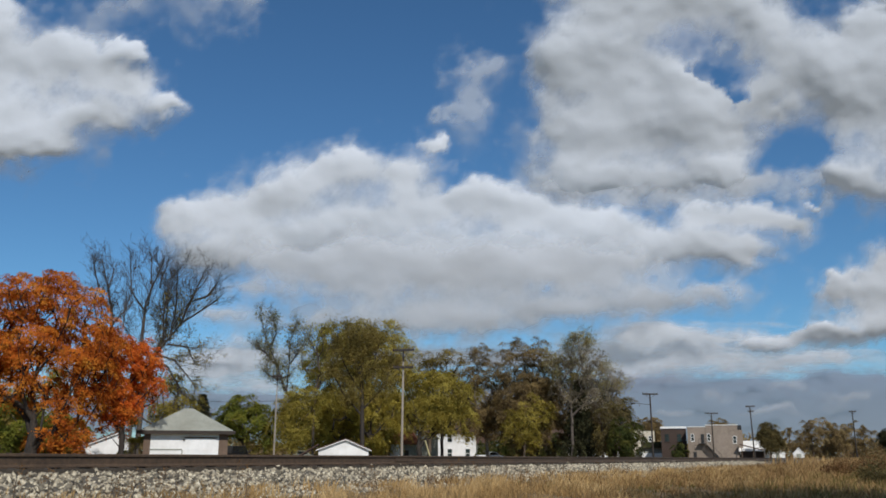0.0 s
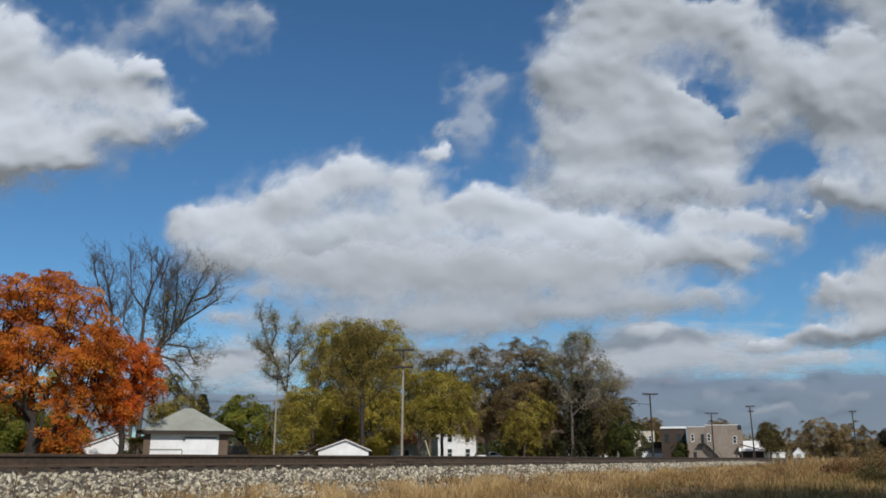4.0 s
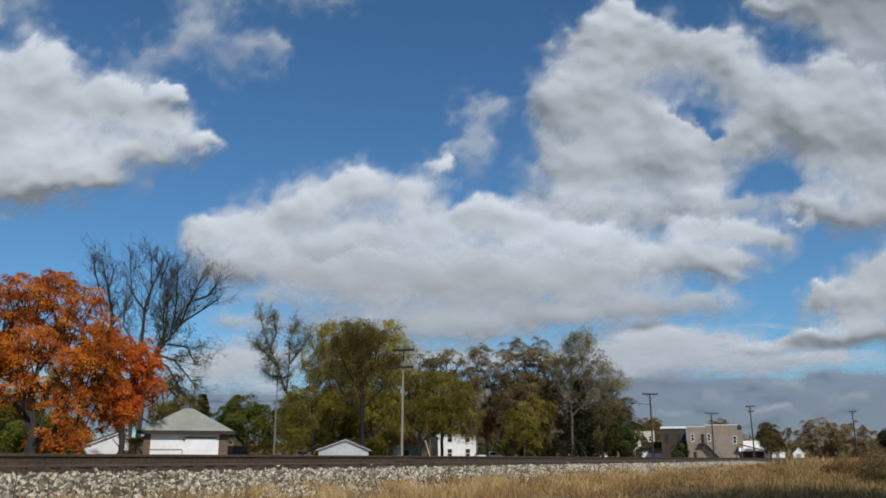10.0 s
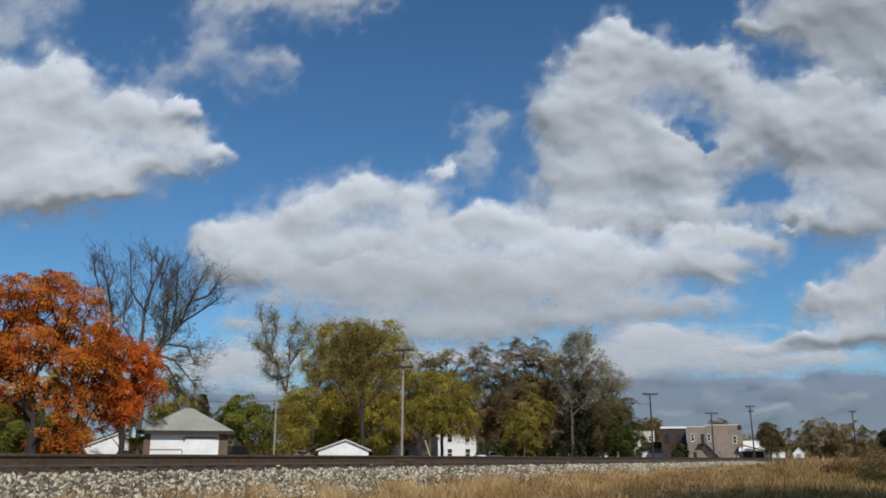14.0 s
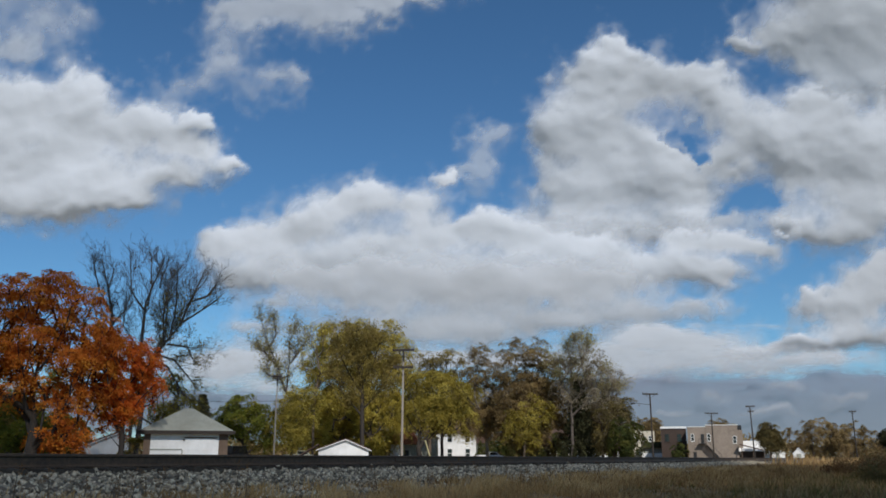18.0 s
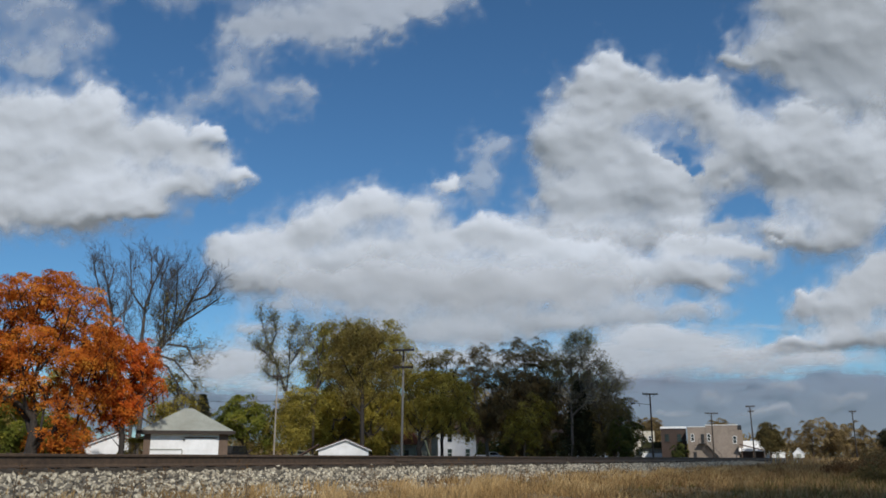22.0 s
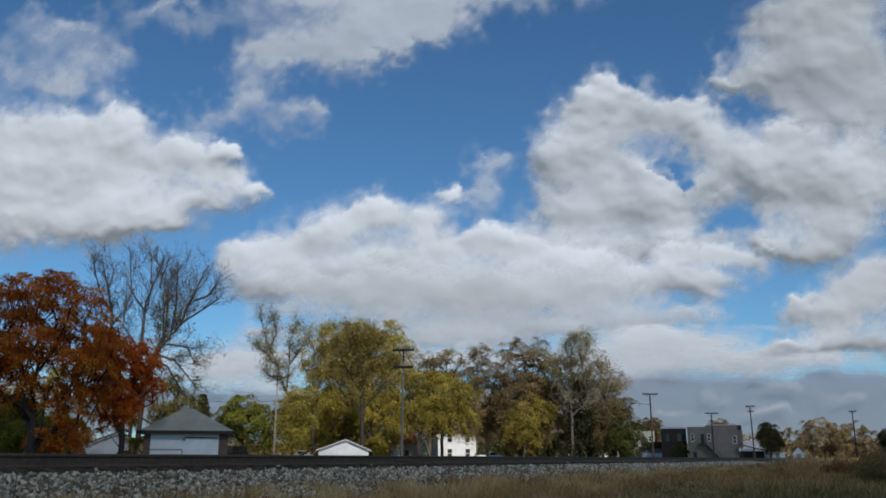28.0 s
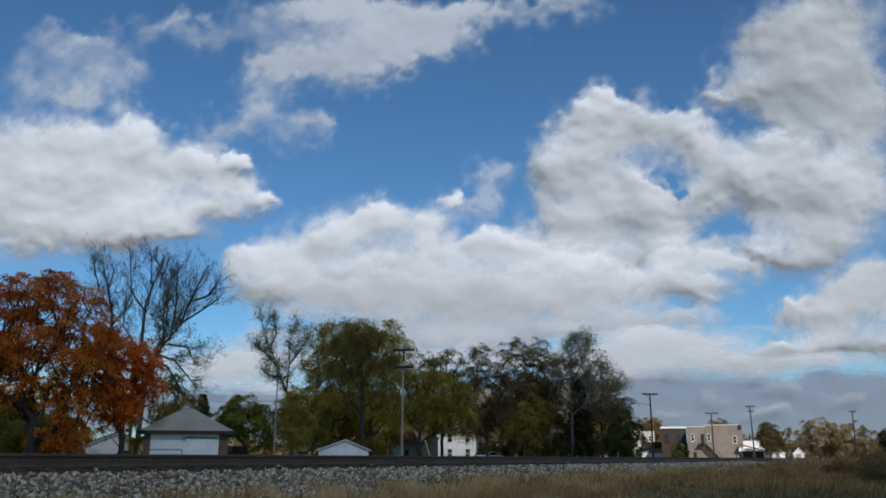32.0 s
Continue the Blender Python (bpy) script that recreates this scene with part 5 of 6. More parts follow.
part("base_wall", boxm(0.1, 2.3, -0.5, -0.2, 0, 1.7), M_WHITE, fb)

# dark brick building with a white cornice
bb = empty("shop", pose(51.9, 198, 0.3, 0, 0, -15), "dark brown brick building with white cornice", "shop")
walls(bb, 2.75, 14, 7.0, M_BRICK)
part("cornice", boxm(-2.85, 2.85, -0.25, 0.3, 7.01, 7.5, bevel=0.05), M_WHITE, bb)
part("roof", boxm(-2.55, 2.55, 0.32, 13.8, 6.6, 6.8), M_SHINGLE, bb)
for xw in (-1.5, 1.2):
    window(bb, xw, 0, 4.2, 0.9, 1.6, frame_mat=M_BRICK)

# tan stucco building with an outside stair
tb = empty("shop", pose(58.2, 190, 0.3, 0, 0, -17), "tan stucco two-storey building with outside stair", "shop")
part("wall", boxm(-5.2, -1.4, 0, 0.25, 0, 7.1), M_TAN, tb)
part("wall", boxm(-1.38, 5.2, -0.15, 0.25, 0, 7.45), M_TAN, tb)
part("wall", boxm(-5.2, -4.95, 0.25, 14, 0, 7.1), M_TAN, tb)
part("wall", boxm(4.95, 5.2, 0.25, 14, 0, 7.45), M_TAN, tb)
part("wall", boxm(-5.2, 5.2, 14.0, 14.25, 0, 7.1), M_TAN, tb)
part("roof", boxm(-4.95, 4.95, 0.25, 14, 6.7, 6.9), M_SHINGLE, tb)
part("coping", boxm(-5.3, -1.4, -0.08, 0.33, 7.11, 7.25), M_WHITE, tb, "pale coping")
part("coping", boxm(-1.4, 5.3, -0.23, 0.33, 7.46, 7.6), M_WHITE, tb, "pale coping")
for xw in (-4.2, -0.8):
    window(tb, xw, 0 if xw < -1.4 else -0.15, 4.2, 0.55, 1.4)
window(tb, 4.5, -0.15, 3.7, 0.6, 1.4)
part("door", boxm(-2.45, -1.75, -0.06, -0.004, 3.7, 5.6), M_DARK, tb, "dark upper door")
part("door", boxm(-4.2, -3.5, -0.06, -0.004, 0, 1.9), M_DARK, tb, "dark street door")
st = part("stair_landing", boxm(-3.0, -1.5, -1.4, -0.01, 3.5, 3.65), M_STEEL, tb, "dark steel landing")
part("stair_string", prism(bmesh.new(), [(-1.5, 3.4), (-1.5, 3.65), (1.6, 0.2), (1.3, 0.0)], -1.4, -1.3), M_STEEL, tb)
part("stair_string", prism(bmesh.new(), [(-1.5, 3.4), (-1.5, 3.65), (1.6, 0.2), (1.3, 0.0)], -0.4, -0.3), M_STEEL, tb)
for k in range(16):
    part("step", boxm(-1.45 + k * 0.19, -1.2 + k * 0.19, -1.3, -0.4, 3.38 - k * 0.215, 3.42 - k * 0.215), M_STEEL, tb)
part("handrail", tube(bmesh.new(), (-1.5, -1.4, 4.6), (1.6, -1.4, 1.15), 0.04), M_STEEL, tb)
for xw, zw in ((-3.0, 3.6), (-1.5, 3.6), (0.0, 1.95), (1.5, 0.2)):
    part("baluster", tube(bmesh.new(), (xw, -1.4, zw), (xw, -1.4, zw + 1.0), 0.035), M_STEEL, tb)
part("handrail", tube(bmesh.new(), (-3.0, -1.4, 4.6), (-1.5, -1.4, 4.6), 0.04), M_STEEL, tb)
rw = empty("shop_annex", pose(65.0, 194, 0.3, 0, 0, -18), "narrow tan rear wing with dark chimney", "shop")
walls(rw, 1.0, 9, 6.6, M_TAN)
part("chimney", boxm(-1.3, 0.9, 2, 3, 6.62, 7.7), M_DARK, rw)
pr = empty("porch", pose(65.6, 187, 0.3, 0, 0, -18), "dark low porch with sloping roof", "porch")
part("roof", prism(bmesh.new(), [(-2.6, 3.3), (2.4, 2.0), (2.4, 2.2), (-2.6, 3.5)], -1.5, 1.5), M_DARKROOF, pr)
for xw in (-2.3, 0.0, 2.1):
    part("post", boxm(xw, xw + 0.15, -1.3, -1.15, 0, 2.1 + (0.4 - xw) * 0.26), M_BROWNWOOD, pr)
part("wall", boxm(-2.5, 2.3, 1.2, 1.4, 0, 2.0), M_BRICK, pr)

# white sheds farther along the line
ls = empty("shed", pose(68.4, 192, 0.3, 0, 0, -20), "long white metal shed with white sloping roof", "shed", "white sheds along the line")
part("wall", boxm(-3.6, 3.6, 0, 0.2, 0, 2.1), M_WHITE, ls)
part("wall", boxm(-3.6, 3.6, 6.0, 6.2, 0, 2.1), M_WHITE, ls)
for sx in (-3.6, 3.4):
    part("gable_wall", prism(bmesh.new(), [(0.2, 0), (6.0, 0), (6.0, 2.1), (3.1, 4.1), (0.2, 2.1)], 0, 0.2), M_WHITE, ls, "", pose(sx + 0.2, 0, 0, 0, 0, 90))
part("roof", prism(bmesh.new(), [(-0.3, 1.95), (3.1, 4.2), (3.1, 4.3), (-0.3, 2.05)], -3.9, 3.9), M_WHITE, ls, "white metal roof slope", pose(0, 0, 0, 0, 0, 90) @ Matrix.Scale(-1, 4, (0, 1, 0)))
part("roof", prism(bmesh.new(), [(3.12, 4.2), (6.5, 1.95), (6.5, 2.05), (3.12, 4.3)], -3.9, 3.9), M_WHITE, ls, "white metal roof slope", pose(0, 0, 0, 0, 0, 90) @ Matrix.Scale(-1, 4, (0, 1, 0)))
part("door", boxm(-2.6, -1.0, -0.05, -0.004, 0, 1.7), M_SHINGLE, ls, "grey sliding door")
for x, w0, z_e, z_r, yy, lb in ((73.6, 1.7, 1.5, 2.6, 195, "small white gabled shed by a tree"),
                               (79.3, 1.1, 1.6, 2.7, 197, "small white gabled shed at the field edge")):
    b = empty("shed", pose(x, yy, 0.3, 0, 0, -20), lb, "shed", "white sheds along the line")
    gable_front(b, -w0, w0, 0, z_e, z_e, z_r, 6, M_WHITE, M_WHITE, 0.15, 0.1)
    part("door", boxm(-0.5, 0.5, -0.05, -0.004, 0, 1.5), M_SHINGLE, b, "grey door")


# ---- utility poles ----
def utility_pole(x, y, high, arms, label, lean=0.0, brace=False, lamp=0, wide=0.15, dark=True):
    ob = empty("utility_pole", pose(x, y, 0.25, 0, lean, 0), label, "utility pole", "utility poles")
    part("pole", tube(bmesh.new(), (0, 0, -0.1), (0, 0, high - 1.2), wide, wide * 0.66, 10), M_ARM if dark else M_POLE, ob)
    part("pole_top", tube(bmesh.new(), (0, 0, high - 1.2), (0, 0, high), wide * 0.66, wide * 0.6, 10), M_ARM, ob, "dark top section of the pole")
    for z, half, tilt in arms:
        b = boxm(-half, half, -wide - 0.14, -wide, -0.1, 0.1, bevel=0.01)
        arm = part("crossarm", b, M_ARM, ob, "", pose(0, 0, z, 0, tilt, 0))
        for q in (-0.92, -0.55, 0.55, 0.92):
            part("insulator", tube(bmesh.new(), (q * half, -wide - 0.06, 0.07), (q * half, -wide - 0.06, 0.24), 0.05, 0.03, 8), M_CERAMIC, arm)
        for q in (-1, 1):
            part("brace", tube(bmesh.new(), (q * half * 0.55, -wide - 0.03, -0.07), (0, -wide * 0.8, -0.75), 0.02, sides=5), M_STEEL, arm)
    if brace:
        part("guy_wire", tube(bmesh.new(), (0, 0, high - 1.9), (2.6, 0.3, 0.1), 0.016, sides=5), M_STEEL, ob)
        part("guy_guard", tube(bmesh.new(), (2.05, 0.2, 2.1), (2.7, 0.3, 0.0), 0.06, sides=8), M_YELLOWPAINT, ob, "yellow guy-wire guard")
    if lamp:
        la = part("lamp_arm", tube(bmesh.new(), (0, 0, lamp), (-2.4, -0.2, lamp + 0.25), 0.035), M_STEEL, ob)
        b = bmesh.new()
        bmesh.ops.create_uvsphere(b, u_segments=12, v_segments=8, radius=0.3, matrix=Matrix.Translation((-2.6, -0.2, lamp + 0.2)) @ Matrix.Diagonal((1.2, 0.7, 0.5, 1)))
        part("lamp_head", b, M_STEEL, la)
    return ob


utility_pole(-3.65, 78, 10.2, [(10.05, 0.98, -2), (8.5, 0.9, -1)], "weathered wooden utility pole with two crossarms", 0.4, True, wide=0.125, dark=False)
utility_pole(30.9, 130, 10.0, [(9.85, 1.15, 0)], "dark utility pole with crossarm and street lamp", 0, lamp=8.3)
utility_pole(52.1, 170, 9.2, [(9.05, 1.25, 1)], "utility pole with one crossarm before a tan building")
utility_pole(56.4, 160, 9.95, [(9.8, 0.85, 0), (8.9, 0.55, 0)], "utility pole with two short crossarms", -1.0)
utility_pole(82.9, 177, 10.0, [(9.75, 0.75, 0)], "dark utility pole with a small crossarm beyond the field", -0.5)
utility_pole(-18.0, 94, 9.3, [(9.15, 0.5, 2)], "slim pale utility pole with short crossarm", 0.3, wide=0.1, dark=False)
utility_pole(-28.6, 100, 7.1, [(6.9, 0.35, 0)], "thin dark service mast behind the garage", 0, wide=0.06)


def wire(points, label, r=0.012, sag=0.5):
    cu = bpy.data.curves.new("overhead_wire", "CURVE")
    cu.dimensions, cu.bevel_depth, cu.bevel_resolution = "3D", r, 0
    for a, b in zip(points, points[1:]):
        sp = cu.splines.new("POLY")
        sp.points.add(12)
        for i in range(13):
            q = i / 12
            p = Vector(a).lerp(Vector(b), q)
            sp.points[i].co = (p.x, p.y, p.z - sag * 4 * q * (1 - q), 1)
    cu.materials.append(M_STEEL)
    return tagged(new("overhead_wire", cu), label, "wire", "overhead wires")


wire([(-28.6, 99.9, 7.25), (-18.0, 93.9, 6.8)], "thin dark service wire between two poles", 0.018, 0.15)
wire([(-28.4, 99.9, 7.2), (-27.0, 99.8, 7.05)], "thick dark cable end on a mast", 0.05, 0.0)
for zz in (-0.9, 0.9):
    wire([(-3.65 + zz, 77.8, 10.45), (30.9 + zz, 129.8, 10.25), (52.1 + zz, 169.8, 9.4)], "long sagging power line along the railway", 0.005, 0.7)

# ---- track details ----
TIE = bpy.data.meshes.new("tie")
tb_ = boxm(-1.3, 1.3, -0.115, 0.115, -0.18, 0.0, bevel=0.012)
tb_.to_mesh(TIE)
tb_.free()
TIE.materials.append(M_TIE)
PLATE = bpy.data.meshes.new("tie_plate")
tb_ = boxm(-0.16, 0.16, -0.09, 0.09, 0.0, 0.012)
tb_.to_mesh(PLATE)
tb_.free()
PLATE.materials.append(M_RAIL)
trackbed = empty("track_ties", Matrix.Translation(on_track(NEAR_RAIL + 0.75, 0, TIE_TOP - 0.012)) @ TRK,
                 "dark creosoted wooden railway ties", "railway ties", "", "structure")
rng = random.Random(9)
for k in range(200):
    s = -12 + k * 0.53
    tie = child("tie", TIE, trackbed, "", pose(rng.uniform(-0.05, 0.05), s, rng.uniform(-0.006, 0), 0, 0, rng.uniform(-0.8, 0.8)))
    if k < 90:
        child("tie_plate", PLATE, tie, "", pose(0.75, 0, 0.001))

# crushed stones on the bank
rng = np.random.default_rng(12)
N = 46000
s_pos = -14 + 85 * rng.random(N) ** 1.5
n_pos = 10.55 - 3.3 * rng.random(N) ** 1.15
z_pos = np.interp(n_pos, [b[0] for b in bank], [b[1] for b in bank])
size = (0.016 + 0.024 * rng.random(N)) * (1 + 0.006 * np.clip(s_pos, 0, 80))
OCT = np.array([(1, 0, 0), (-1, 0, 0), (0, 1, 0), (0, -1, 0), (0, 0, 1), (0, 0, -1), (0.6, 0.6, 0.6), (-0.6, 0.55, -0.6)])
OF = np.array([(0, 2, 6), (2, 4, 6), (4, 0, 6), (4, 2, 1), (4, 1, 3), (4, 3, 0), (5, 0, 3), (5, 3, 1), (5, 2, 0), (5, 1, 7), (5, 7, 2), (1, 2, 7)])
q = OCT[None] * (1 + 0.35 * rng.normal(size=(N, 8, 1))) * rng.uniform(0.6, 1.3, (N, 1, 3))
ang = rng.random((N, 2)) * 6.28
ca, sa, cb_, sb_ = np.cos(ang[:, 0]), np.sin(ang[:, 0]), np.cos(ang[:, 1]), np.sin(ang[:, 1])
zero, one = np.zeros(N), np.ones(N)
R1 = np.stack([np.stack([ca, -sa, zero], -1), np.stack([sa, ca, zero], -1), np.stack([zero, zero, one], -1)], 1)
R2 = np.stack([np.stack([one, zero, zero], -1), np.stack([zero, cb_, -sb_], -1), np.stack([zero, sb_, cb_], -1)], 1)
q = np.einsum("nij,nkj->nki", R1 @ R2, q) * size[:, None, None]
px_, py_ = -n_pos * c - s_pos * s_, -n_pos * s_ + s_pos * c
q += np.stack([px_, py_, z_pos + 0.01], -1)[:, None, :]
F_ = (OF[None] + (np.arange(N) * 8)[:, None, None]).reshape(-1, 3)
ms_, nst, bst = mat("crushed_limestone", 0.9)
geo = nst.nodes.new("ShaderNodeNewGeometry")
cr = ramp(nst, geo.outputs["Random Per Island"], [(0.0, (0.07, 0.06, 0.045)), (0.35, (0.25, 0.22, 0.165)), (0.75, (0.54, 0.475, 0.35)), (1.0, (0.74, 0.67, 0.51))])
fine = noise_tex(nst, 30, 5)
nst.links.new(mix(nst, 0.5, cr.outputs[0], ramp(nst, fine.outputs["Fac"], [(0.3, (0.45, 0.42, 0.38)), (0.7, (1, 1, 1))]).outputs[0], "MULTIPLY"), bst.inputs["Base Color"])
tagged(new("ballast_stones", fast_mesh("ballast_stones", q.reshape(-1, 3), F_, ms_)), "loose grey and tan crushed stones on the railway bank", "ballast", "", "stuff")


# the nearest larger stones, one by one
rs = np.random.default_rng(44)
STONES = []
for k in range(8):
    v_ = OCT * (1 + 0.3 * rs.normal(size=(8, 1))) * rs.uniform(0.7, 1.25, (1, 3)) * 0.042
    STONES.append(fast_mesh("stone", v_, OF, ms_))
for k in range(180):
    n_s, s_s = rs.uniform(8.5, 10.35), rs.uniform(-1.5, 14)
    z_s = float(np.interp(n_s, [b[0] for b in bank], [b[1] for b in bank]))
    child("stone", STONES[k % 8], railbed, "", Matrix.Translation(on_track(n_s, s_s, z_s + 0.02)) @ pose(0, 0, 0, rs.uniform(0, 360), rs.uniform(0, 360), rs.uniform(0, 360)))

# a spit of bare gravel in the grass below the bank
rs = np.random.default_rng(46)
for k in range(120):
    n_s, s_s = 6.95 + 0.2 * rs.normal(), rs.uniform(23, 32)
    child("stone", STONES[k % 8], railbed, "", Matrix.Translation(on_track(n_s, s_s, float(ground_z(n_s)) + 0.02)) @ pose(0, 0, 0, rs.uniform(0, 360), rs.uniform(0, 360), rs.uniform(0, 360)))

# ---- dry grass ----
def grass(name, n_pos, s_pos, height, material, label, seed, lean=0.85, width=0.0038):
    rng = np.random.default_rng(seed)
    N = len(n_pos)
    x, y = -n_pos * c - s_pos * s_, -n_pos * s_ + s_pos * c
    z = np.maximum(ground_z(n_pos), np.interp(n_pos, [b[0] for b in bank], [b[1] for b in bank], left=-1, right=-1)) - 0.02
    p = np.stack([x, y, z], -1)
    a = rng.random(N) * 6.28
    side = np.stack([np.cos(a), np.sin(a), np.zeros(N)], -1) * (width * (0.7 + 0.6 * rng.random(N)) * (1 + np.hypot(x, y) / 25))[:, None]
    h = height * (0.35 + 1.1 * rng.random(N) ** 1.5)
    b = rng.random(N) * 6.28
    tilt = np.stack([np.cos(b), np.sin(b), np.zeros(N)], -1) * (lean * h * rng.random(N))[:, None] + np.array([0.10, 0.05, 0]) * h[:, None]
    up = np.array([0, 0, 1.0])
    mid, tip = p + up * h[:, None] * 0.6 + tilt * 0.4, p + up * h[:, None] + tilt
    v = np.stack([p - side, p + side, mid + side * 0.8, mid - side * 0.8, tip + side * 0.15, tip - side * 0.15], 1).reshape(-1, 3)
    f = np.array([(0, 1, 2, 3), (3, 2, 4, 5)])
    f = (f[None] + (np.arange(N) * 6)[:, None, None]).reshape(-1, 4)
    return tagged(new(name, fast_mesh(name, v, f, material)), label, "grass", "", "stuff")


rng = np.random.default_rng(31)


def clumped(count, n0, n1, s0, s1, seed, keep=0.0, power=1.0):
    rr = np.random.default_rng(seed)
    n_ = rr.uniform(n0, n1, count)
    s_v = s0 + (s1 - s0) * rr.random(count) ** power
    m_ = (fbm(n_ / 1.3, s_v / 1.3, 3, 0.6, seed) > keep) & ~((np.abs(n_ - 6.95) < 0.4) & (s_v > 22.5) & (s_v < 32.5))
    return n_[m_], s_v[m_]


gn_, gs_ = clumped(150000, 1.8, 8.75, 4, 75, 90, 0.02, 1.3)
grass("dry_grass", gn_, gs_, np.interp(gn_, [1.8, 5.9, 7.2, 8.75], [0.135, 0.12, 0.077, 0.045]) * (1 + gs_ / 90) * (1 + 0.9 * np.clip(fbm(gn_ / 1.1, gs_ / 1.7, 3, 0.6, 3), -0.6, 1)), M_DRY, "dry straw-coloured grass beside the railway", 91, 1.5)
gn_, gs_ = clumped(26000, 0.5, 8.1, 14, 75, 190, 0.22, 1.2)
grass("brown_weeds", gn_, gs_, 0.13 * (1 + gs_ / 80) * (1 + 0.8 * np.clip(fbm(gn_ / 0.9, gs_ / 1.4, 2, 0.6, 13), -0.5, 1)), M_RUST, "rust-brown weeds scattered through the dry grass", 191, 1.0, 0.006)
gn_, gs_ = clumped(9000, 1.0, 7.0, 16, 60, 192, 0.25, 1.2)
grass("green_grass", gn_, gs_, 0.1 * (1 + gs_ / 90), M_GREENGRASS, "low green blades among the dry grass", 193, 1.2, 0.006)
gn_, gs_ = clumped(16000, 5.0, 8.9, -8, 28, 92, 0.05)
grass("dry_grass", gn_, gs_, np.interp(gn_, [5.0, 7.2, 8.9], [0.215, 0.155, 0.09]), M_DRY, "thin dry grass at the foot of the ballast", 93)
gn_, gs_ = clumped(24000, -30, 8.1, 60, 190, 94, -0.5)
grass("dry_grass", gn_, gs_, 0.55 + 0.15 * fbm(gn_ / 6, gs_ / 6, 2, 0.5, 4), M_DRY, "tall dry grass in the open field", 95, 0.3, 0.01)
gn_, gs_ = clumped(60000, -16, 3, 8, 60, 96, -0.3)
grass("dry_grass", gn_, gs_, 0.2 + 0.06 * fbm(gn_ / 2, gs_ / 2, 2, 0.5, 8), M_DRY, "short dry grass in the shade of trees", 97)
gn_, gs_ = clumped(34000, -14, 3.2, 14, 48, 98, 0.0)
grass("green_grass", gn_, gs_, np.full(len(gn_), 0.24), M_GREENGRASS, "tufts of green grass in the field", 99)

rr = np.random.default_rng(120)
tuft_n, tuft_s = rr.uniform(5.6, 7.9, 190), -5 + 45 * rr.random(190) ** 1.1
tall_ = np.repeat(rr.uniform(0.10, 0.24, 190), 90)
gn_ = np.repeat(tuft_n, 90) + 0.13 * rr.normal(size=190 * 90)
gs_ = np.repeat(tuft_s, 90) + 0.16 * rr.normal(size=190 * 90)
grass("straw_tufts", gn_, gs_, tall_, M_STRAW, "pale straw-coloured grass tufts before the ballast", 121, 0.7, 0.0042)

# tall unseen trees added beside the camera's place, to shade the grass in front
tree(14.0, -1.5, [(0, 13.0, 4.4, 2.6), (3.5, 12.5, 3.6, 2.4), (-3.0, 12.4, 3.0, 2.2)], M_OLIVE, "unseen tall tree added to shade the grass", 19, 260, 90, 0.24, 0.6, 0.3, base=0.0, torn=-2, tier=0)
tree(20.0, -0.8, [(0, 13.0, 4.4, 2.6), (3.5, 12.5, 3.6, 2.4), (-3.6, 12.4, 3.2, 2.2)], M_OLIVE, "unseen tall tree added to shade the grass", 20, 260, 90, 0.24, 0.6, 0.3, base=0.0, torn=-2, tier=0)
# rust-brown weeds and shrubs in the field
for i, (wx_, wy_, hh, ww, m_) in enumerate([(19.5, 41, 1.0, 1.6, M_RUST), (22.5, 45, 1.2, 1.8, M_RUST), (18.0, 36, 0.8, 1.3, M_BROWN), (24.5, 48, 1.3, 2.0, M_BROWN),
                                           (29.0, 58, 1.6, 2.4, M_RUST), (34.0, 66, 1.8, 2.6, M_BROWN), (16.2, 36, 0.7, 1.0, M_RUST),
                                           (14.4, 27.5, 0.8, 1.4, M_RUST), (16.0, 31, 0.9, 1.5, M_DUSK), (13.0, 25.5, 0.6, 1.1, M_DUSK), (17.4, 33.5, 1.0, 1.6, M_RUST),
                                           (20.6, 38.5, 1.1, 1.6, M_DUSK), (26.5, 52, 1.4, 2.2, M_DUSK), (31.0, 61, 1.7, 2.4, M_DUSK)]):
    rr = np.random.default_rng(300 + i)
    ob = empty("shrub", pose(wx_, wy_, 0.0), "low rust-brown weedy shrub in the field", "shrub", "weedy shrubs")
    hh *= 0.75
    cs = rr.normal(size=(70, 3)) * np.array([ww * 0.4, ww * 0.4, hh * 0.28]) + np.array([0, 0, hh * 0.5])
    cs[:, 2] = np.clip(cs[:, 2], 0.05, hh * 1.1)
    b = bmesh.new()
    for q_ in cs[:24]:
        tube(b, (q_[0] * 0.3, q_[1] * 0.3, -0.05), q_, 0.012, 0.005, 4)
    part("stems", b, M_BARK, ob)
    child("crown", leaf_mesh(rr, cs, 0.07, 0.16, 22, 0.8, m_), ob)

# a dry leaf blown past close to the camera
lf = empty("blown_leaf", pose(0, 3, -0.4), "small dark dry leaf tumbling in the wind", "leaf")
b = bmesh.new()
rows_ = []
for i in range(9):
    a_ = i / 8
    half = 0.019 * math.sin(math.pi * a_ ** 0.85) + 0.0006
    zz = -0.012 * math.sin(math.pi * a_)
    rows_.append([b.verts.new((q * half, (a_ - 0.5) * 0.085, zz + 0.006 * abs(q))) for q in (-1, 0, 1)])
for r0_, r1_ in zip(rows_, rows_[1:]):
    for k in range(2):
        b.faces.new((r0_[k], r0_[k + 1], r1_[k + 1], r1_[k]))
bmesh.ops.solidify(b, geom=b.faces[:], thickness=0.0008)
part("blade", b, M_DRYLEAF, lf)
part("stalk", tube(bmesh.new(), (0, -0.042, 0), (0, -0.065, 0.004), 0.0009, sides=5), M_DRYLEAF, lf)
LEAF = lf
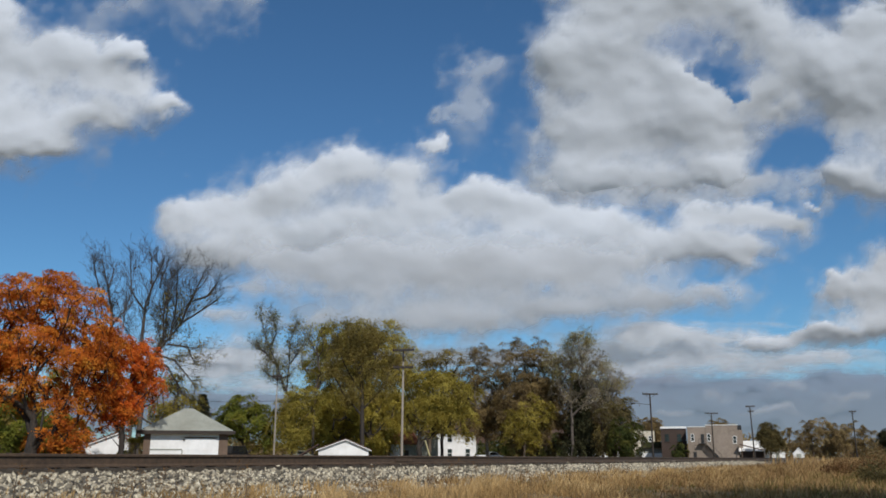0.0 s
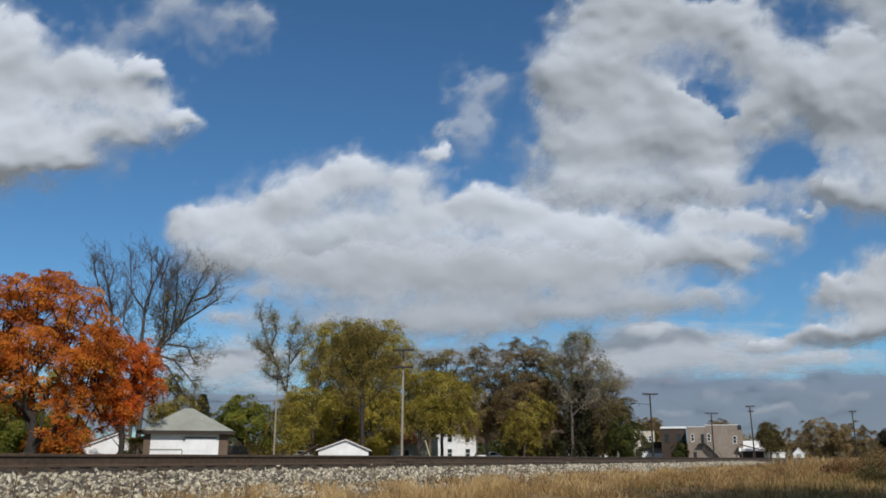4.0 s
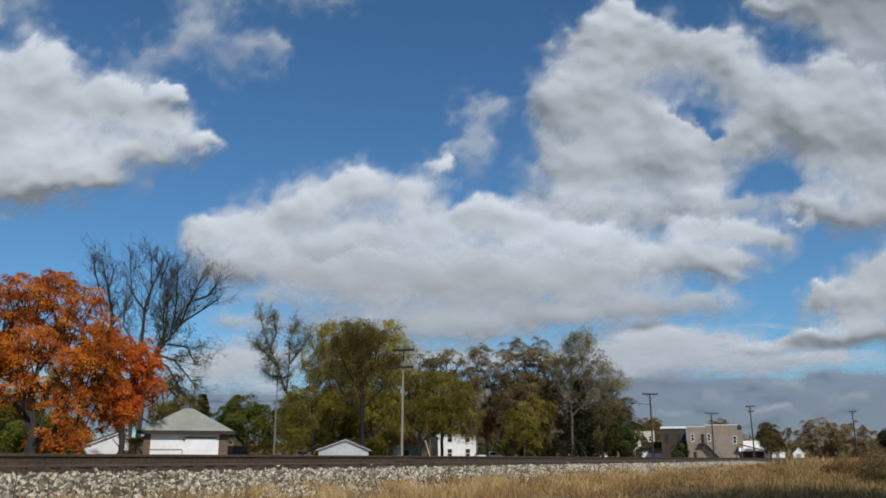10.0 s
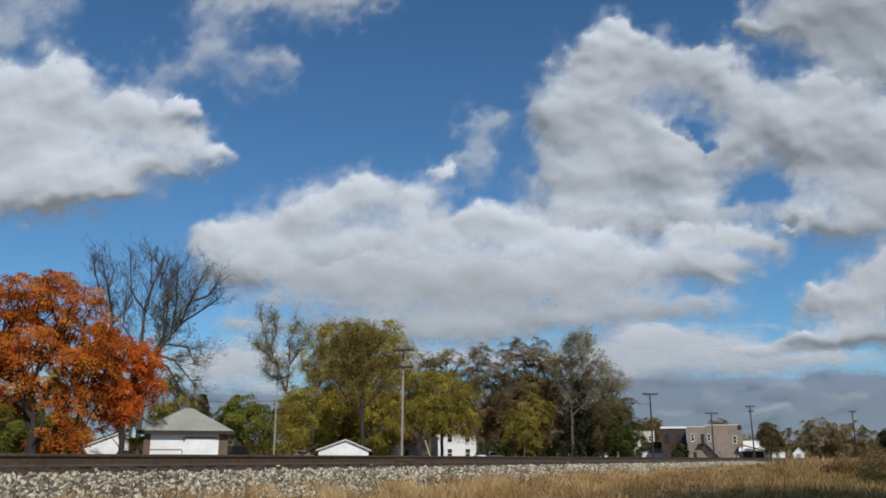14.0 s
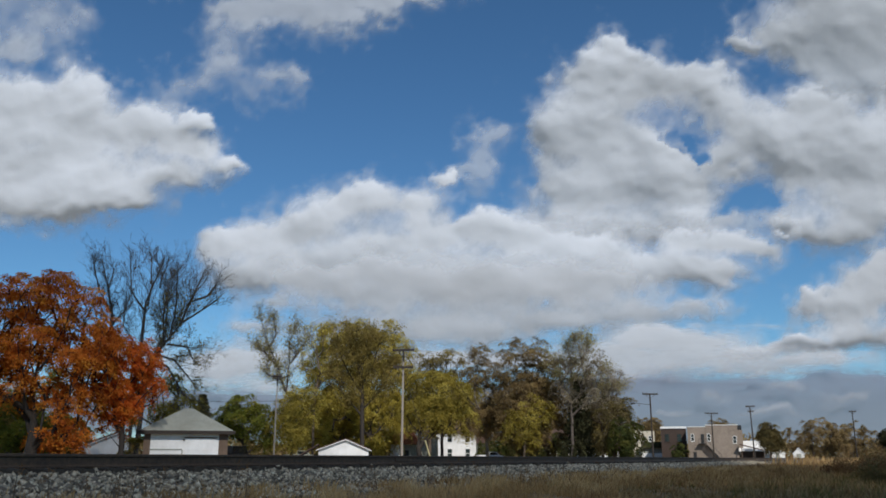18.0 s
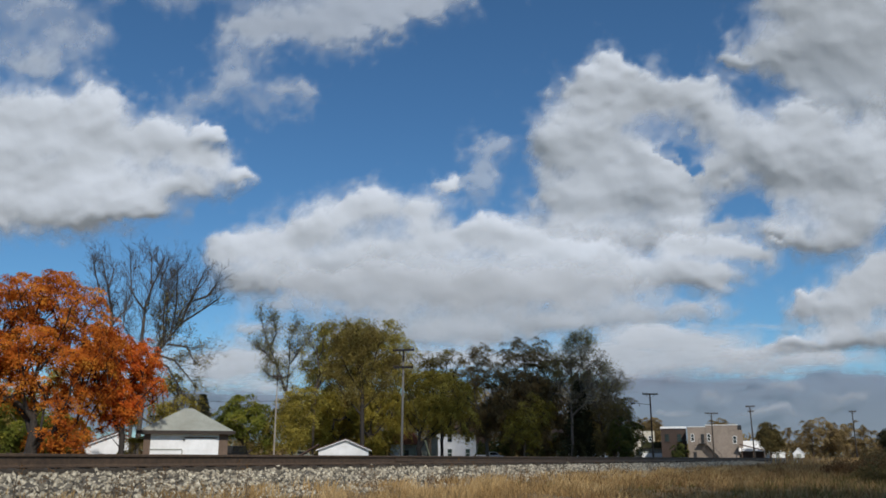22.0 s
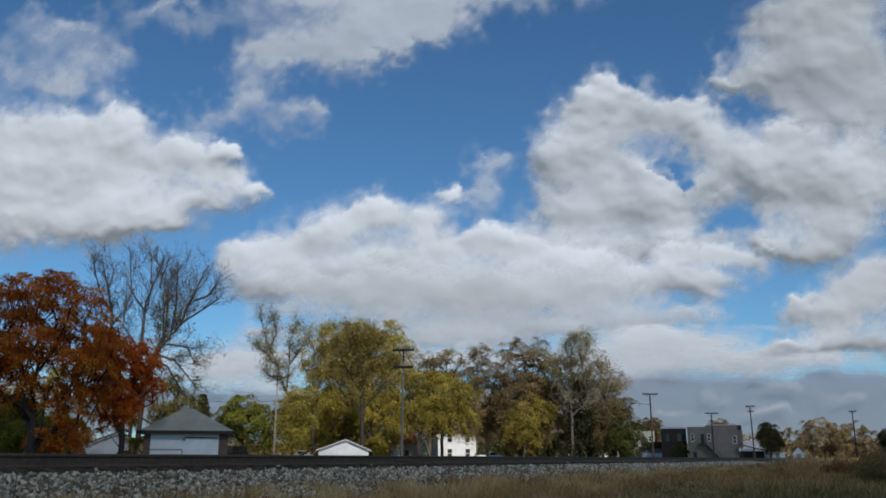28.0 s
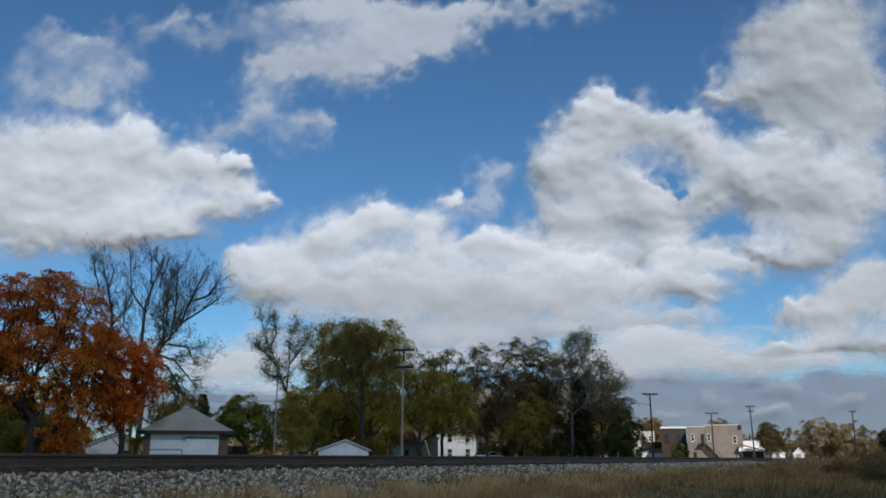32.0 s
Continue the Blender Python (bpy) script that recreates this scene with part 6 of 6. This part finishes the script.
LEAF_FAR = copy_thing(lf, pose(0, 3, -0.4))

# tall dry weed stalks at the foot of the bank
rr = random.Random(77)
for k in range(46):
    n_w, s_w = rr.uniform(6.0, 8.3), rr.uniform(-4, 31) if k else 7.6
    h_w = rr.uniform(0.22, 0.5)
    w_p = on_track(n_w, s_w, float(ground_z(n_w)) - 0.02)
    ob = empty("weed_stalk", Matrix.Translation(w_p), "thin dry brown weed stalk in the grass", "weed", "weed stalks")
    b = bmesh.new()
    top_w = Vector((rr.uniform(-0.1, 0.15), rr.uniform(-0.08, 0.08), h_w))
    tube(b, (0, 0, 0), top_w, 0.006, 0.003, 5)
    for _ in range(4):
        q_ = rr.uniform(0.45, 0.95)
        tube(b, top_w * q_, top_w * q_ + Vector((rr.uniform(-0.09, 0.09), rr.uniform(-0.09, 0.09), rr.uniform(0.04, 0.12))), 0.003, 0.002, 4)
    part("stem", b, M_BARK, ob)
    pts_ = np.array([(top_w.x * q_ + rr.uniform(-0.05, 0.05), top_w.y * q_ + rr.uniform(-0.05, 0.05), top_w.z * q_ + 0.03) for q_ in (0.7, 0.85, 1.0)])
    tagged(child("seed_head", leaf_mesh(np.random.default_rng(700 + k), pts_, 0.018, 0.025, 10, 1.0, M_RUST), ob), kind="stuff")


def motions():
    for ob, at0, speed in DRIFTS:
        step = WIND * speed
        turn = ob.rotation_euler.to_matrix().to_4x4()
        walk(ob, [(t, Matrix.Translation(at0 + step * (t - T_REF)) @ turn) for t in (0.0, 8.0, 16.0, 24.0, 32.0)])
    # crowns stir in the gusts
    for crown, seed in SWAY:
        rr = random.Random(seed)
        walk(crown, [(t, pose(0, 0, 0, rr.uniform(-0.35, 0.35), rr.uniform(-0.35, 0.35), rr.uniform(-0.5, 0.5))) for t in range(0, 33)])
    # the leaf blows in from above and out past the edge of the view
    rest = (1.5, 3.0, 3.4)
    walk(LEAF, [(0.0, pose(*rest, 10, 20, 0)), (19.4, pose(*rest, 20, 30, 10)), (19.6, pose(-0.3, 3.2, 2.9, 40, 50, 30)), (19.7, pose(-1.0, 2.9, 2.6, 70, 40, 60)),
                (19.8, pose(-1.4, 2.93, 2.26, 60, 10, 30)), (19.9, pose(-1.497, 2.974, 2.066, 80, 20, 5)), (20.0, pose(-1.626, 3.117, 1.899, 30, 70, 20)),
                (20.1, pose(-1.775, 3.355, 1.764, 70, 60, 60)), (20.2, pose(-2.141, 4.097, 1.678, 20, 80, 90)), (20.4, pose(-3.2, 4.6, 1.2, 10, 20, 120)),
                (20.9, pose(-4.5, 5.0, 0.6, 10, 20, 150)), (21.5, pose(-6.0, 5.2, 0.18, 0, 0, 160)), (32.0, pose(-6.0, 5.2, 0.18, 0, 0, 160))])

    # another, farther off, drifts down to the right-hand field
    high = (7.4, 14.0, 9.5)
    walk(LEAF_FAR, [(0.0, pose(*high, 10, 20, 0)), (18.8, pose(*high, 20, 30, 10)), (19.2, pose(6.9, 14, 6.6, 50, 60, 40)), (19.6, pose(6.16, 14, 4.55, 80, 30, 80)),
                    (19.8, pose(5.84, 14, 3.96, 40, 60, 120)), (20.0, pose(5.88, 14, 3.74, 80, 20, 160)), (20.5, pose(5.55, 14, 3.35, 20, 70, 200)),
                    (21.0, pose(5.81, 14, 3.16, 60, 30, 250)), (21.2, pose(5.80, 14, 3.16, 80, 60, 290)), (21.5, pose(6.42, 14, 2.61, 40, 20, 340)),
                    (22.0, pose(8.2, 14.1, 1.6, 20, 60, 400)), (22.8, pose(11.5, 14.2, 0.35, 0, 10, 440)), (32.0, pose(11.5, 14.2, 0.35, 0, 10, 440))])


motions()
